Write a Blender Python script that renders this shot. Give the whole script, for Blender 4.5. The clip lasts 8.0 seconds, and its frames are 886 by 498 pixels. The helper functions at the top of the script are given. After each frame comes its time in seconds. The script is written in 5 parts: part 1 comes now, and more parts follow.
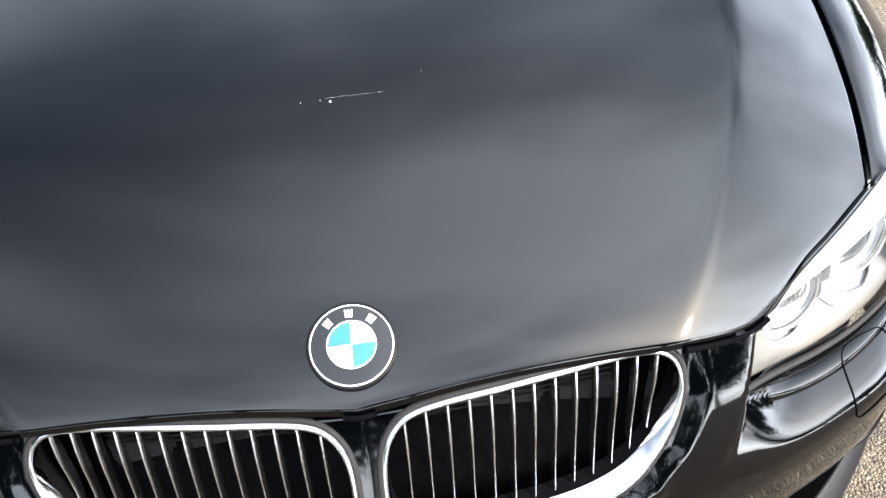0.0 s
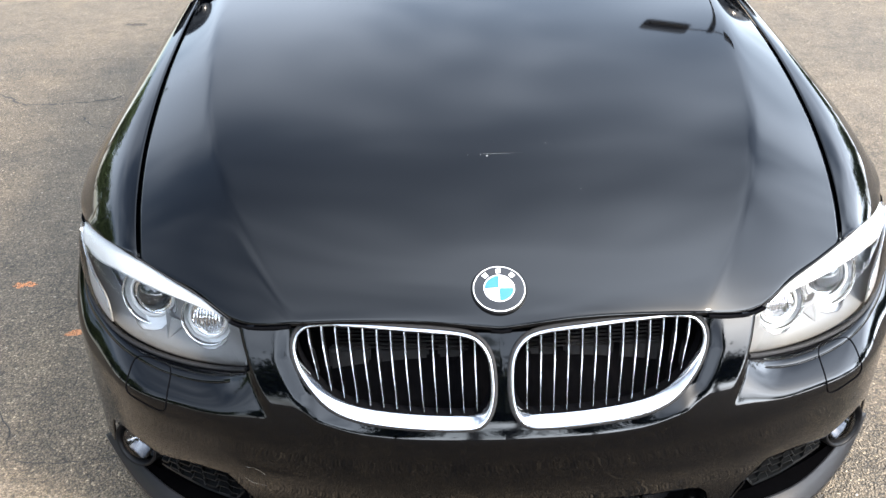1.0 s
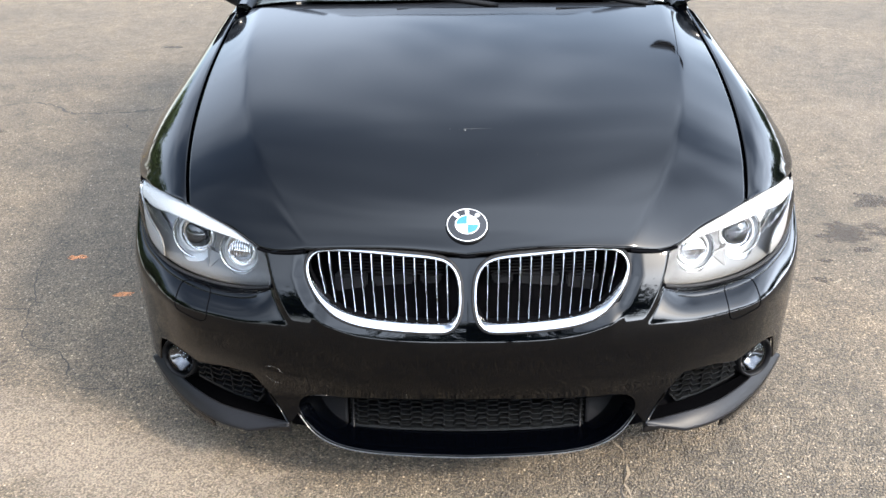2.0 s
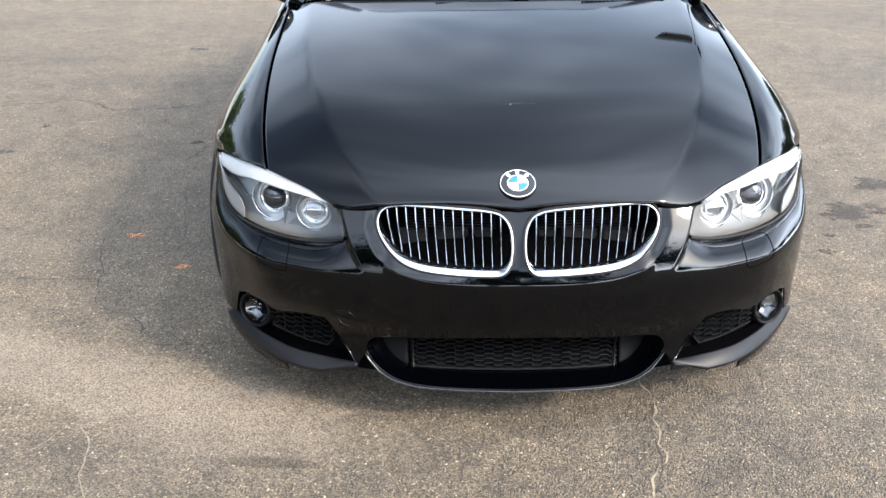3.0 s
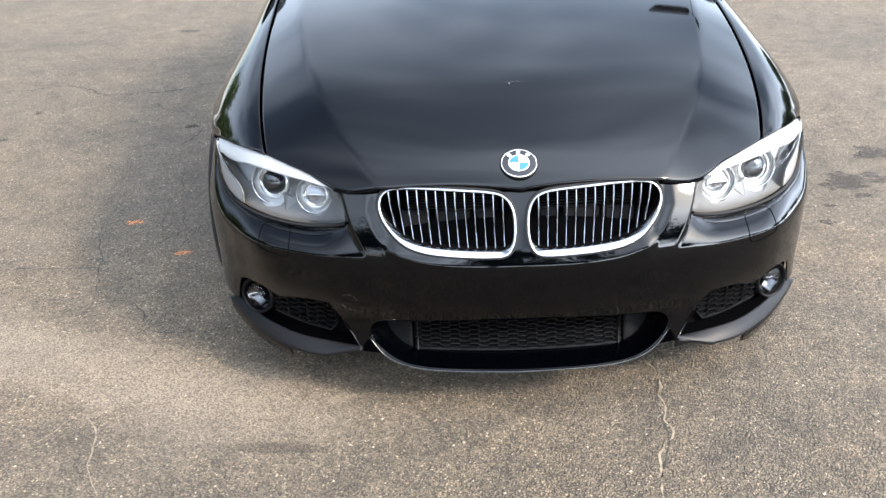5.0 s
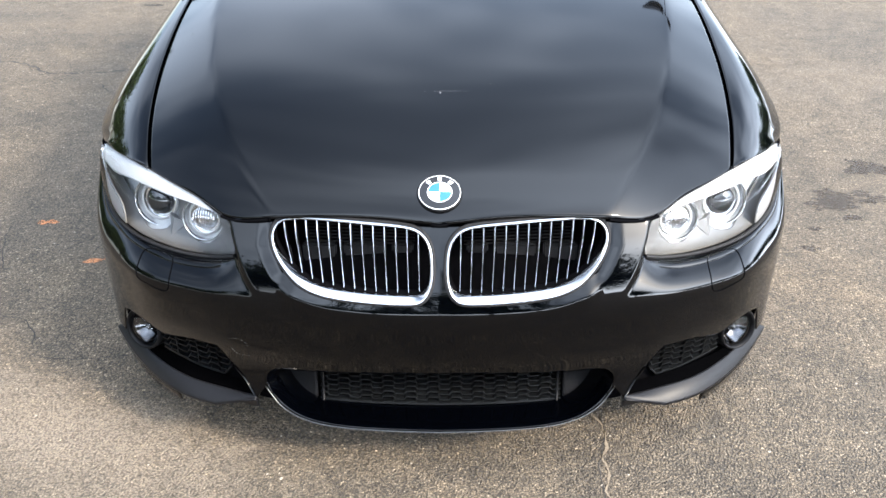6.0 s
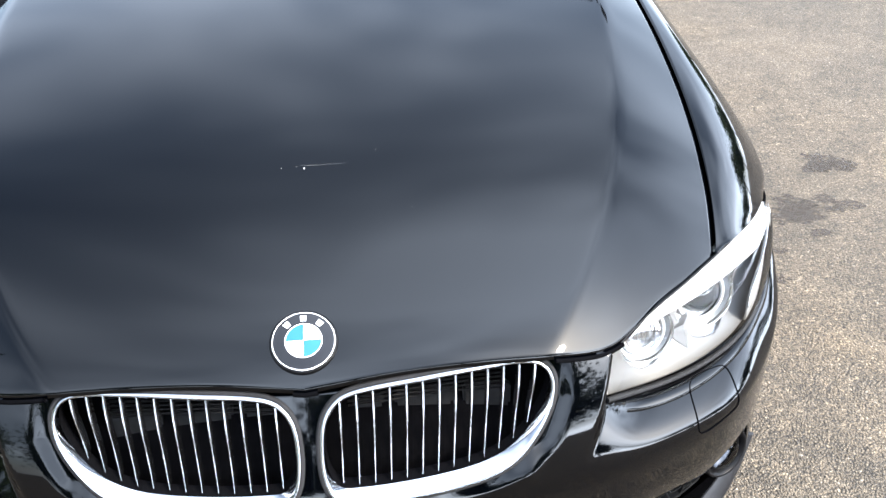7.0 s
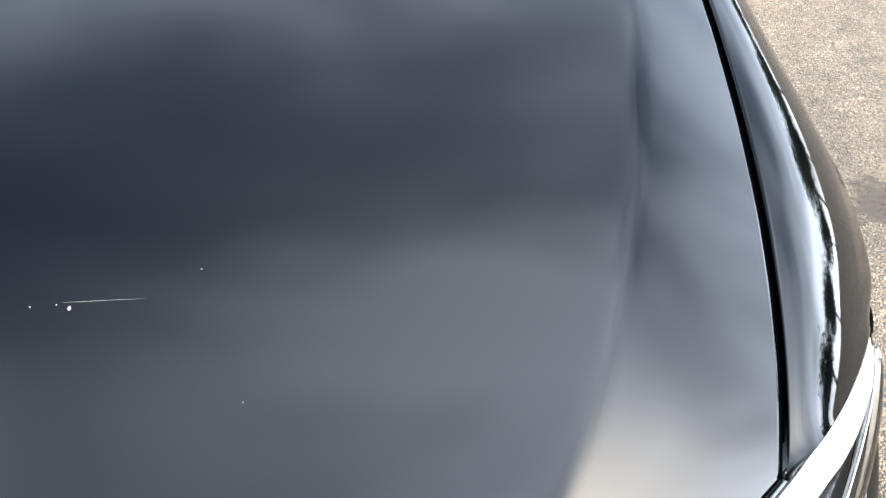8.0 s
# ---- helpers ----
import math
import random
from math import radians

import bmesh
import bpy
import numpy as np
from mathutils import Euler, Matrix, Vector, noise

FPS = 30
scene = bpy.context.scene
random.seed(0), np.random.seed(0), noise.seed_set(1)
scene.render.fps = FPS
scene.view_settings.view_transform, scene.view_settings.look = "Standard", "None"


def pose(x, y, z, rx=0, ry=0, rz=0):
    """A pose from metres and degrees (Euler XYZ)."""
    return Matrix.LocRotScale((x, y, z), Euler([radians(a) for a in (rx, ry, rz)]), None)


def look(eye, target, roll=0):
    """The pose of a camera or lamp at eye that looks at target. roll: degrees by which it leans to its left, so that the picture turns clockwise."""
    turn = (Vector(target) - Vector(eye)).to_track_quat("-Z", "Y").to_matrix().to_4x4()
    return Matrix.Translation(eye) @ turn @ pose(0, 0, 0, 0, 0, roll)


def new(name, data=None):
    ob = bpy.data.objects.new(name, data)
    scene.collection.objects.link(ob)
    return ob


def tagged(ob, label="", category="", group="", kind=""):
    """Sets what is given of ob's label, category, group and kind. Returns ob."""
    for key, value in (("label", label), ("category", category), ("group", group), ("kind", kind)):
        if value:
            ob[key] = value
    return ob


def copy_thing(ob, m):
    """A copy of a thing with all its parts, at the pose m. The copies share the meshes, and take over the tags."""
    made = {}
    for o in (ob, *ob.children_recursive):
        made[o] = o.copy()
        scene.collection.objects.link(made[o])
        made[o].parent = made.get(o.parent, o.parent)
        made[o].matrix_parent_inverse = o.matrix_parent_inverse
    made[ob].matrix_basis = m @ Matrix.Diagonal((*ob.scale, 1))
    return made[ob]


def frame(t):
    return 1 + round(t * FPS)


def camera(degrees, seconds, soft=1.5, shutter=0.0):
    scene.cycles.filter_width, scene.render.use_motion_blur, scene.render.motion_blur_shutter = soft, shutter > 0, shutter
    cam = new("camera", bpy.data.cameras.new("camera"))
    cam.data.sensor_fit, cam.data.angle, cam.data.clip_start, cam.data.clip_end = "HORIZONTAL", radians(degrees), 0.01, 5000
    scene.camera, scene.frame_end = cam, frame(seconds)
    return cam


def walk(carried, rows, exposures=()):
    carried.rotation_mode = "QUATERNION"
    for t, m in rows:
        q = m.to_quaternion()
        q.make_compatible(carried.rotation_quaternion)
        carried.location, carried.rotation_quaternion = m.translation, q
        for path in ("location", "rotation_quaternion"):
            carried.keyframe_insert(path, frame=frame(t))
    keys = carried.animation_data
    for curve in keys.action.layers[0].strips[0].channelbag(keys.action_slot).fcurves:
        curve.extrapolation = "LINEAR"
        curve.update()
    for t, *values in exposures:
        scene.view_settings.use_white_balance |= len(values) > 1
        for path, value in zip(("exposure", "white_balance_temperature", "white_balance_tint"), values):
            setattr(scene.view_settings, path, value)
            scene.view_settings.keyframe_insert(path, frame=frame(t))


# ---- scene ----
cam = camera(55.13, 8.0)
ROWS = [
    (0.0, 0.0536, -0.5129, 1.2415, 51.611, 3.644, -6.993),
    (0.5, -0.0219, -0.7768, 1.2956, 57.832, 1.887, 0.028),
    (1.0, -0.1006, -1.0709, 1.3459, 62.178, 1.033, -1.170),
    (1.2, -0.1004, -1.1791, 1.3590, 63.153, 0.848, -1.584),
    (2.3, -0.0128, -1.5896, 1.3598, 64.780, 0.423, 1.001),
    (2.5, -0.0485, -1.6442, 1.3587, 64.911, 0.380, 0.910),
    (3.0, -0.1515, -1.7815, 1.3542, 65.243, 0.669, 0.481),
    (3.5, -0.2167, -1.8508, 1.3566, 65.650, 1.303, 1.222),
    (4.0, -0.2351, -1.8595, 1.3574, 65.731, 1.890, 2.042),
    (4.2, -0.2262, -1.8551, 1.3542, 65.588, 2.011, 2.008),
    (5.3, -0.0993, -1.6919, 1.3667, 63.256, 1.601, -0.889),
    (5.5, -0.0387, -1.6256, 1.3451, 63.646, 1.198, -0.460),
    (6.0, 0.0114, -1.4296, 1.3375, 62.143, 0.056, 0.158),
    (6.5, -0.0070, -1.1406, 1.3277, 61.005, 1.026, -2.426),
    (7.0, 0.1001, -0.8159, 1.3323, 59.024, 0.823, -5.875),
    (7.5, 0.2362, -0.4960, 1.3214, 56.270, -0.331, -5.202),
    (8.0, 0.3099, -0.1695, 1.2796, 50.480, 0.760, -2.834),
]
EXPOSURES = [(0.0, 1.48, 7100, 11), (0.5, 1.26, 7100, 11), (1.0, 1.28, 6800, 11), (2.5, 1.12, 6650, 11), (3.0, 1.04, 6650, 11), (4.0, 0.99, 6650, 11),
             (6.0, 1.16, 6600, 11), (6.5, 1.20, 6550, 11), (7.0, 1.33, 6500, 11), (7.5, 1.32, 6600, 11), (8.0, 1.60, 6800, 11)]
walk(cam, [(t, pose(x, y, z, rx, ry, rz)) for t, x, y, z, rx, ry, rz in ROWS], EXPOSURES)

# ---- light: sun high on the right in front of the car, sky with thin cloud ----
SUN_DIR = Vector((1.15, -0.82, 1.0)).normalized()
world = bpy.data.worlds.new("sky")
scene.world = world
world.use_nodes = True
wn, wl = world.node_tree.nodes, world.node_tree.links
wn.clear()
w_out, w_bg = wn.new("ShaderNodeOutputWorld"), wn.new("ShaderNodeBackground")
sky = wn.new("ShaderNodeTexSky")
sky.sky_type, sky.sun_disc = "NISHITA", False
sky.dust_density, sky.air_density, sky.ozone_density = 1.0, 1.2, 2.5
sky.sun_elevation = math.asin(SUN_DIR.z)
sky.sun_rotation = math.atan2(SUN_DIR.x, SUN_DIR.y)
w_co, w_map = wn.new("ShaderNodeTexCoord"), wn.new("ShaderNodeMapping")
# the clouds lie in a high flat layer: direction over height gives their place in it
w_sep, w_low, w_lift, w_flat = wn.new("ShaderNodeSeparateXYZ"), wn.new("ShaderNodeMath"), wn.new("ShaderNodeMath"), wn.new("ShaderNodeCombineXYZ")
w_dx, w_dy = wn.new("ShaderNodeMath"), wn.new("ShaderNodeMath")
w_low.operation, w_low.inputs[1].default_value = "MAXIMUM", 0.02
w_lift.operation, w_lift.inputs[1].default_value = "ADD", 0.25
w_dx.operation = w_dy.operation = "DIVIDE"
w_map.inputs["Location"].default_value, w_map.inputs["Scale"].default_value = (5.12, -8.72, -18.97), (0.6, 0.6, 0.6)
w_noise, w_ramp = wn.new("ShaderNodeTexNoise"), wn.new("ShaderNodeMapRange")
w_noise.inputs["Scale"].default_value, w_noise.inputs["Detail"].default_value = 1.7, 3.0
w_noise.inputs["Roughness"].default_value, w_noise.inputs["Distortion"].default_value = 0.5, 0.3
w_ramp.interpolation_type = "SMOOTHSTEP"
w_ramp.inputs["From Min"].default_value, w_ramp.inputs["From Max"].default_value = 0.44, 0.65
# high thin veil, brightest round the sun and thinning out away from it, and loose cloud
w_dot, w_pow, w_fac = wn.new("ShaderNodeVectorMath"), wn.new("ShaderNodeMath"), wn.new("ShaderNodeMapRange")
w_dot.operation, w_dot.inputs[1].default_value = "DOT_PRODUCT", SUN_DIR
w_fac.inputs["From Min"].default_value, w_fac.inputs["From Max"].default_value = -0.35, 0.97
w_pow.operation, w_pow.inputs[1].default_value = "POWER", 1.6
w_thick = wn.new("ShaderNodeMapRange")
w_thick.inputs["From Min"].default_value, w_thick.inputs["From Max"].default_value = 0.30, 0.62
w_thick.inputs["To Min"].default_value, w_thick.inputs["To Max"].default_value = 0.0425, 0.37
# the sun stands behind the veil and lights it up round itself
w_lobe, w_up = wn.new("ShaderNodeMath"), wn.new("ShaderNodeMath")
w_up.operation, w_up.inputs[1].default_value = "MAXIMUM", 0.0
w_lobe.operation, w_lobe.inputs[1].default_value = "POWER", 30.0
w_slant, w_path, w_amount = wn.new("ShaderNodeMath"), wn.new("ShaderNodeMath"), wn.new("ShaderNodeMath")
w_slant.operation, w_slant.inputs[1].default_value = "POWER", -1.0   # the veil is thicker seen aslant
w_path.operation = w_amount.operation = "MULTIPLY"
w_depth, w_dense = wn.new("ShaderNodeMath"), wn.new("ShaderNodeMath")
w_depth.operation, w_depth.inputs[1].default_value = "POWER", -3.0
w_dense.operation, w_dense.inputs[1].default_value = "MULTIPLY", 0.2
w_veil, w_cloud, w_sum, w_mix, w_glow, w_all, w_haze, w_low_sky = [wn.new("ShaderNodeMixRGB") for _ in range(8)]
w_haze.inputs["Color2"].default_value = (2.6, 3.0, 3.6, 1)   # pale haze, dense near the horizon
for node in (w_veil, w_cloud, w_glow, w_haze):
    node.inputs["Color1"].default_value = (0, 0, 0, 1)
w_veil.inputs["Color2"].default_value = (81.0, 94.0, 112.0, 1)
w_glow.inputs["Color2"].default_value = (80.0, 74.0, 64.0, 1)
w_cloud.inputs["Color2"].default_value = (4.8, 5.3, 6.0, 1)
for node in (w_sum, w_mix, w_all, w_low_sky):
    node.blend_type, node.inputs["Fac"].default_value = "ADD", 1.0
wl.new(w_co.outputs["Generated"], w_sep.inputs[0])
wl.new(w_sep.outputs["Z"], w_low.inputs[0])
wl.new(w_low.outputs["Value"], w_lift.inputs[0])
for axis, node in (("X", w_dx), ("Y", w_dy)):
    wl.new(w_sep.outputs[axis], node.inputs[0])
    wl.new(w_lift.outputs["Value"], node.inputs[1])
    wl.new(node.outputs["Value"], w_flat.inputs[axis])
wl.new(w_flat.outputs["Vector"], w_map.inputs["Vector"])
wl.new(w_co.outputs["Generated"], w_dot.inputs[0])
wl.new(w_dot.outputs["Value"], w_fac.inputs["Value"])
wl.new(w_fac.outputs["Result"], w_pow.inputs[0])
wl.new(w_map.outputs["Vector"], w_noise.inputs["Vector"])
wl.new(w_noise.outputs["Fac"], w_ramp.inputs["Value"])
wl.new(w_noise.outputs["Fac"], w_thick.inputs["Value"])
wl.new(w_pow.outputs["Value"], w_amount.inputs[0])
wl.new(w_thick.outputs["Result"], w_path.inputs[0])
wl.new(w_lift.outputs["Value"], w_slant.inputs[0])
wl.new(w_slant.outputs["Value"], w_path.inputs[1])
wl.new(w_path.outputs["Value"], w_amount.inputs[1])
wl.new(w_amount.outputs["Value"], w_veil.inputs["Fac"])
wl.new(w_ramp.outputs["Result"], w_cloud.inputs["Fac"])
wl.new(w_veil.outputs["Color"], w_sum.inputs["Color1"])
wl.new(w_cloud.outputs["Color"], w_sum.inputs["Color2"])
wl.new(sky.outputs["Color"], w_mix.inputs["Color1"])
wl.new(w_sum.outputs["Color"], w_mix.inputs["Color2"])
wl.new(w_dot.outputs["Value"], w_up.inputs[0])
wl.new(w_up.outputs["Value"], w_lobe.inputs[0])
wl.new(w_lobe.outputs["Value"], w_glow.inputs["Fac"])
wl.new(w_mix.outputs["Color"], w_all.inputs["Color1"])
wl.new(w_glow.outputs["Color"], w_all.inputs["Color2"])
wl.new(w_lift.outputs["Value"], w_depth.inputs[0])
wl.new(w_depth.outputs["Value"], w_dense.inputs[0])
wl.new(w_dense.outputs["Value"], w_haze.inputs["Fac"])
wl.new(w_all.outputs["Color"], w_low_sky.inputs["Color1"])
wl.new(w_haze.outputs["Color"], w_low_sky.inputs["Color2"])
wl.new(w_low_sky.outputs["Color"], w_bg.inputs["Color"])
w_bg.inputs["Strength"].default_value = 0.115
wl.new(w_bg.outputs["Background"], w_out.inputs["Surface"])

sun = new("sun", bpy.data.lights.new("sun", "SUN"))
sun.data.energy, sun.data.angle, sun.data.color = 4.2, radians(8.0), (1.0, 0.90, 0.76)
sun.matrix_world = look(SUN_DIR * 40, (0, 0, 0))

# ---- materials ----
def material(name, color, rough=0.5, metal=0.0, coat=0.0, spec=0.5, grain=None, bump=None, transmission=0.0, ior=1.5):
    """grain: (scale, amount) of light and dark variation at two sizes; bump: (scale, strength, distance)."""
    m = bpy.data.materials.new(name)
    m.use_nodes = True
    n, l = m.node_tree.nodes, m.node_tree.links
    b = n["Principled BSDF"]
    b.inputs["Base Color"].default_value = (*color, 1)
    b.inputs["Roughness"].default_value, b.inputs["Metallic"].default_value = rough, metal
    b.inputs["Specular IOR Level"].default_value, b.inputs["IOR"].default_value = spec, ior
    b.inputs["Coat Weight"].default_value, b.inputs["Coat Roughness"].default_value = coat, 0.015
    b.inputs["Transmission Weight"].default_value = transmission
    co = n.new("ShaderNodeTexCoord")
    if grain:
        scale, amount = grain
        fine, wide = n.new("ShaderNodeTexNoise"), n.new("ShaderNodeTexNoise")
        fine.inputs["Scale"].default_value, wide.inputs["Scale"].default_value = scale, scale / 14
        fine.inputs["Detail"].default_value = wide.inputs["Detail"].default_value = 5
        l.new(co.outputs["Object"], fine.inputs["Vector"])
        l.new(co.outputs["Object"], wide.inputs["Vector"])
        mean, rng = n.new("ShaderNodeMath"), n.new("ShaderNodeMapRange")
        mean.operation = "ADD"
        l.new(fine.outputs["Fac"], mean.inputs[0])
        l.new(wide.outputs["Fac"], mean.inputs[1])
        rng.inputs["From Min"].default_value, rng.inputs["From Max"].default_value = 0.6, 1.4
        rng.inputs["To Min"].default_value, rng.inputs["To Max"].default_value = 1 - amount, 1 + amount
        l.new(mean.outputs[0], rng.inputs["Value"])
        hsv = n.new("ShaderNodeHueSaturation")
        hsv.inputs["Color"].default_value = (*color, 1)
        l.new(rng.outputs["Result"], hsv.inputs["Value"])
        l.new(hsv.outputs["Color"], b.inputs["Base Color"])
    if bump:
        scale, strength, dist = bump
        tex, bm_ = n.new("ShaderNodeTexNoise"), n.new("ShaderNodeBump")
        tex.inputs["Scale"].default_value, tex.inputs["Detail"].default_value = scale, 4
        bm_.inputs["Strength"].default_value, bm_.inputs["Distance"].default_value = strength, dist
        l.new(co.outputs["Object"], tex.inputs["Vector"])
        l.new(tex.outputs["Fac"], bm_.inputs["Height"])
        l.new(bm_.outputs["Normal"], b.inputs["Normal"])
    return m


PAINT = material("black_paint", (0.0002, 0.0003, 0.0006), 0.4, coat=1.0, spec=0.0)
PAINT.node_tree.nodes["Principled BSDF"].inputs["Coat IOR"].default_value = 1.35
PAINT.node_tree.nodes["Principled BSDF"].inputs["Coat Roughness"].default_value = 0.045
CHROME = material("chrome", (0.82, 0.83, 0.85), 0.07, 1.0, grain=(120, 0.04))
SATIN = material("satin_metal", (0.50, 0.51, 0.52), 0.25, 1.0, grain=(90, 0.05))
PLASTIC = material("black_plastic", (0.004, 0.004, 0.0045), 0.40, spec=0.10, grain=(160, 0.3), bump=(900, 0.15, 0.0004))
RUBBER = material("black_rubber", (0.012, 0.012, 0.013), 0.7, spec=0.15, grain=(120, 0.3))
# near-black; also used on sheets that stand in for shade in cavities
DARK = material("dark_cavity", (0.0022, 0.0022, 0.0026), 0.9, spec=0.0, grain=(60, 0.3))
GLOSS_BLACK = material("gloss_black", (0.004, 0.004, 0.005), 0.12, spec=0.35, grain=(60, 0.2))
BLUE = material("emblem_blue", (0.002, 0.085, 0.26), 0.3, coat=0.1, grain=(90, 0.05))
WHITE = material("emblem_white", (0.85, 0.86, 0.88), 0.25, coat=0.6, grain=(90, 0.04))
LAMP_WHITE = material("lamp_white", (0.31, 0.31, 0.305), 0.3, coat=0.2, grain=(70, 0.04))


def clear_cover(name, tint, ior):
    """A thin clear cover: see-through, with the gloss of its surface."""
    m = bpy.data.materials.new(name)
    m.use_nodes = True
    n, l = m.node_tree.nodes, m.node_tree.links
    n.clear()
    out, mix, fre = n.new("ShaderNodeOutputMaterial"), n.new("ShaderNodeMixShader"), n.new("ShaderNodeFresnel")
    clear, shine = n.new("ShaderNodeBsdfTransparent"), n.new("ShaderNodeBsdfGlossy")
    clear.inputs["Color"].default_value = (*tint, 1)
    shine.inputs["Roughness"].default_value, fre.inputs["IOR"].default_value = 0.02, ior
    l.new(fre.outputs["Fac"], mix.inputs["Fac"])
    l.new(clear.outputs["BSDF"], mix.inputs[1])
    l.new(shine.outputs["BSDF"], mix.inputs[2])
    l.new(mix.outputs["Shader"], out.inputs["Surface"])
    return m


GLASS = clear_cover("clear_cover", (0.96, 0.97, 0.98), 1.2)
DARK_GLASS = material("projector_glass", (0.012, 0.013, 0.014), 0.04, coat=0.0, spec=0.7, grain=(50, 0.2))
WINDOW = material("tinted_glass", (0.02, 0.025, 0.025), 0.03, coat=0.6, grain=(8, 0.1))
RECESS = material("recess_plastic", (0.0006, 0.0006, 0.0007), 0.5, spec=0.0, grain=(120, 0.3))
LAMP_PALE = material("lamp_pale", (0.090, 0.091, 0.092), 0.36, grain=(70, 0.08))
LAMP_BOWL = material("lamp_bowl", (0.40, 0.41, 0.415), 0.45, 0.4, grain=(60, 0.12))
LAMP_FIN = material("lamp_fin", (0.22, 0.222, 0.224), 0.28, grain=(70, 0.06))
FOG_BOWL = material("fog_bowl", (0.085, 0.086, 0.09), 0.12, 1.0, grain=(80, 0.1))
MESH = material("mesh_plastic", (0.0045, 0.005, 0.0056), 0.30, spec=0.2, grain=(160, 0.3))
SLAT = material("slat_metal", (0.50, 0.51, 0.53), 0.2, 1.0, grain=(90, 0.08))
SATIN_PAINT = material("satin_black_paint", (0.007, 0.007, 0.008), 0.34, spec=0.13, grain=(120, 0.2))
# pale metal that paints the light caught by the lower lip
LIP_GLINT = material("lip_glint", (0.13, 0.13, 0.132), 0.28, 1.0, grain=(200, 0.3))
SCRATCH = material("bare_scratch", (0.22, 0.22, 0.215), 0.6, grain=(300, 0.2))
FRAME_CHROME = material("frame_chrome", (0.37, 0.38, 0.40), 0.11, 1.0, grain=(120, 0.05))

# ---- geometry helpers ----
def spline(xs, ys):
    """A natural cubic spline through the points, as a function."""
    xs, ys = np.array(xs, float), np.array(ys, float)
    n, h = len(xs), np.diff(xs)
    shape, ys = ys.shape[1:], ys.reshape(len(xs), -1)
    a, b = np.eye(n), np.zeros(ys.shape)
    for i in range(1, n - 1):
        a[i, i - 1:i + 2] = h[i - 1], 2 * (h[i - 1] + h[i]), h[i]
        b[i] = 6 * ((ys[i + 1] - ys[i]) / h[i] - (ys[i] - ys[i - 1]) / h[i - 1])
    m = np.linalg.solve(a, b)

    def f(q):
        q = np.asarray(q, float)
        i = np.clip(np.searchsorted(xs, q) - 1, 0, n - 2)
        lo, hi, w = (xs[i + 1] - q)[..., None], (q - xs[i])[..., None], h[i][..., None]
        r = (m[i] * lo ** 3 + m[i + 1] * hi ** 3) / (6 * w) + (ys[i] / w - m[i] * w / 6) * lo + (ys[i + 1] / w - m[i + 1] * w / 6) * hi
        return r.reshape(q.shape + shape)
    return f


def along(pts, n):
    """n points evenly spaced in parameter on a spline through pts."""
    pts = np.array(pts, float)
    d = np.concatenate([[0], np.cumsum(np.linalg.norm(np.diff(pts, axis=0), axis=1))])
    return spline(d, pts)(np.linspace(0, d[-1], n))


def closed(pts, n):
    """A closed smooth outline through pts."""
    pts = np.array(pts, float)
    k = len(pts)
    ext = np.concatenate([pts[-3:], pts, pts[:4]])
    d = np.concatenate([[0], np.cumsum(np.linalg.norm(np.diff(ext, axis=0), axis=1))])
    return spline(d, ext)(np.linspace(d[3], d[3 + k], n, endpoint=False))


def inside(px_, py_, poly):
    r = np.zeros(np.shape(px_), bool)
    x0, y0 = poly[-1]
    for x1, y1 in poly:
        c = (y1 > py_) != (y0 > py_)
        r ^= c & (px_ < (x0 - x1) * (py_ - y1) / (y0 - y1 + 1e-12) + x1)
        x0, y0 = x1, y1
    return r


def mesh_ob(name, verts, faces, mat, parent=None, label="", smooth=True, thick=0.0, bevel=0.0):
    me = bpy.data.meshes.new(name)
    me.from_pydata([tuple(map(float, v)) for v in verts], [], [tuple(map(int, f)) for f in faces])
    me.update()
    if smooth:
        me.shade_smooth()
    me.materials.append(mat)
    ob = new(name, me)
    if parent:
        ob.parent = parent
    if thick:
        s = ob.modifiers.new("thickness", "SOLIDIFY")
        s.thickness, s.offset = thick, -1
    if bevel:
        s = ob.modifiers.new("edge", "BEVEL")
        s.width, s.segments, s.limit_method = bevel, 2, "ANGLE"
    if label:
        ob["label"] = label
    return ob


def part(name, bm, mat, parent, label="", smooth=False):
    me = bpy.data.meshes.new(name)
    bm.to_mesh(me)
    bm.free()
    if smooth:
        me.shade_smooth()
    me.materials.append(mat)
    ob = new(name, me)
    ob.parent = parent
    if label:
        ob["label"] = label
    return ob


def quads(n, m, close_u=False):
    f = []
    for i in range(n if close_u else n - 1):
        for j in range(m - 1):
            a, b = i * m + j, ((i + 1) % n) * m + j
            f.append((a, b, b + 1, a + 1))
    return f


def sheet(name, grid, mat, parent, flip=False, **kw):
    """A surface from a grid of points."""
    n, m = grid.shape[:2]
    f = quads(n, m)
    if flip:
        f = [q[::-1] for q in f]
    return mesh_ob(name, grid.reshape(-1, 3), f, mat, parent, **kw)


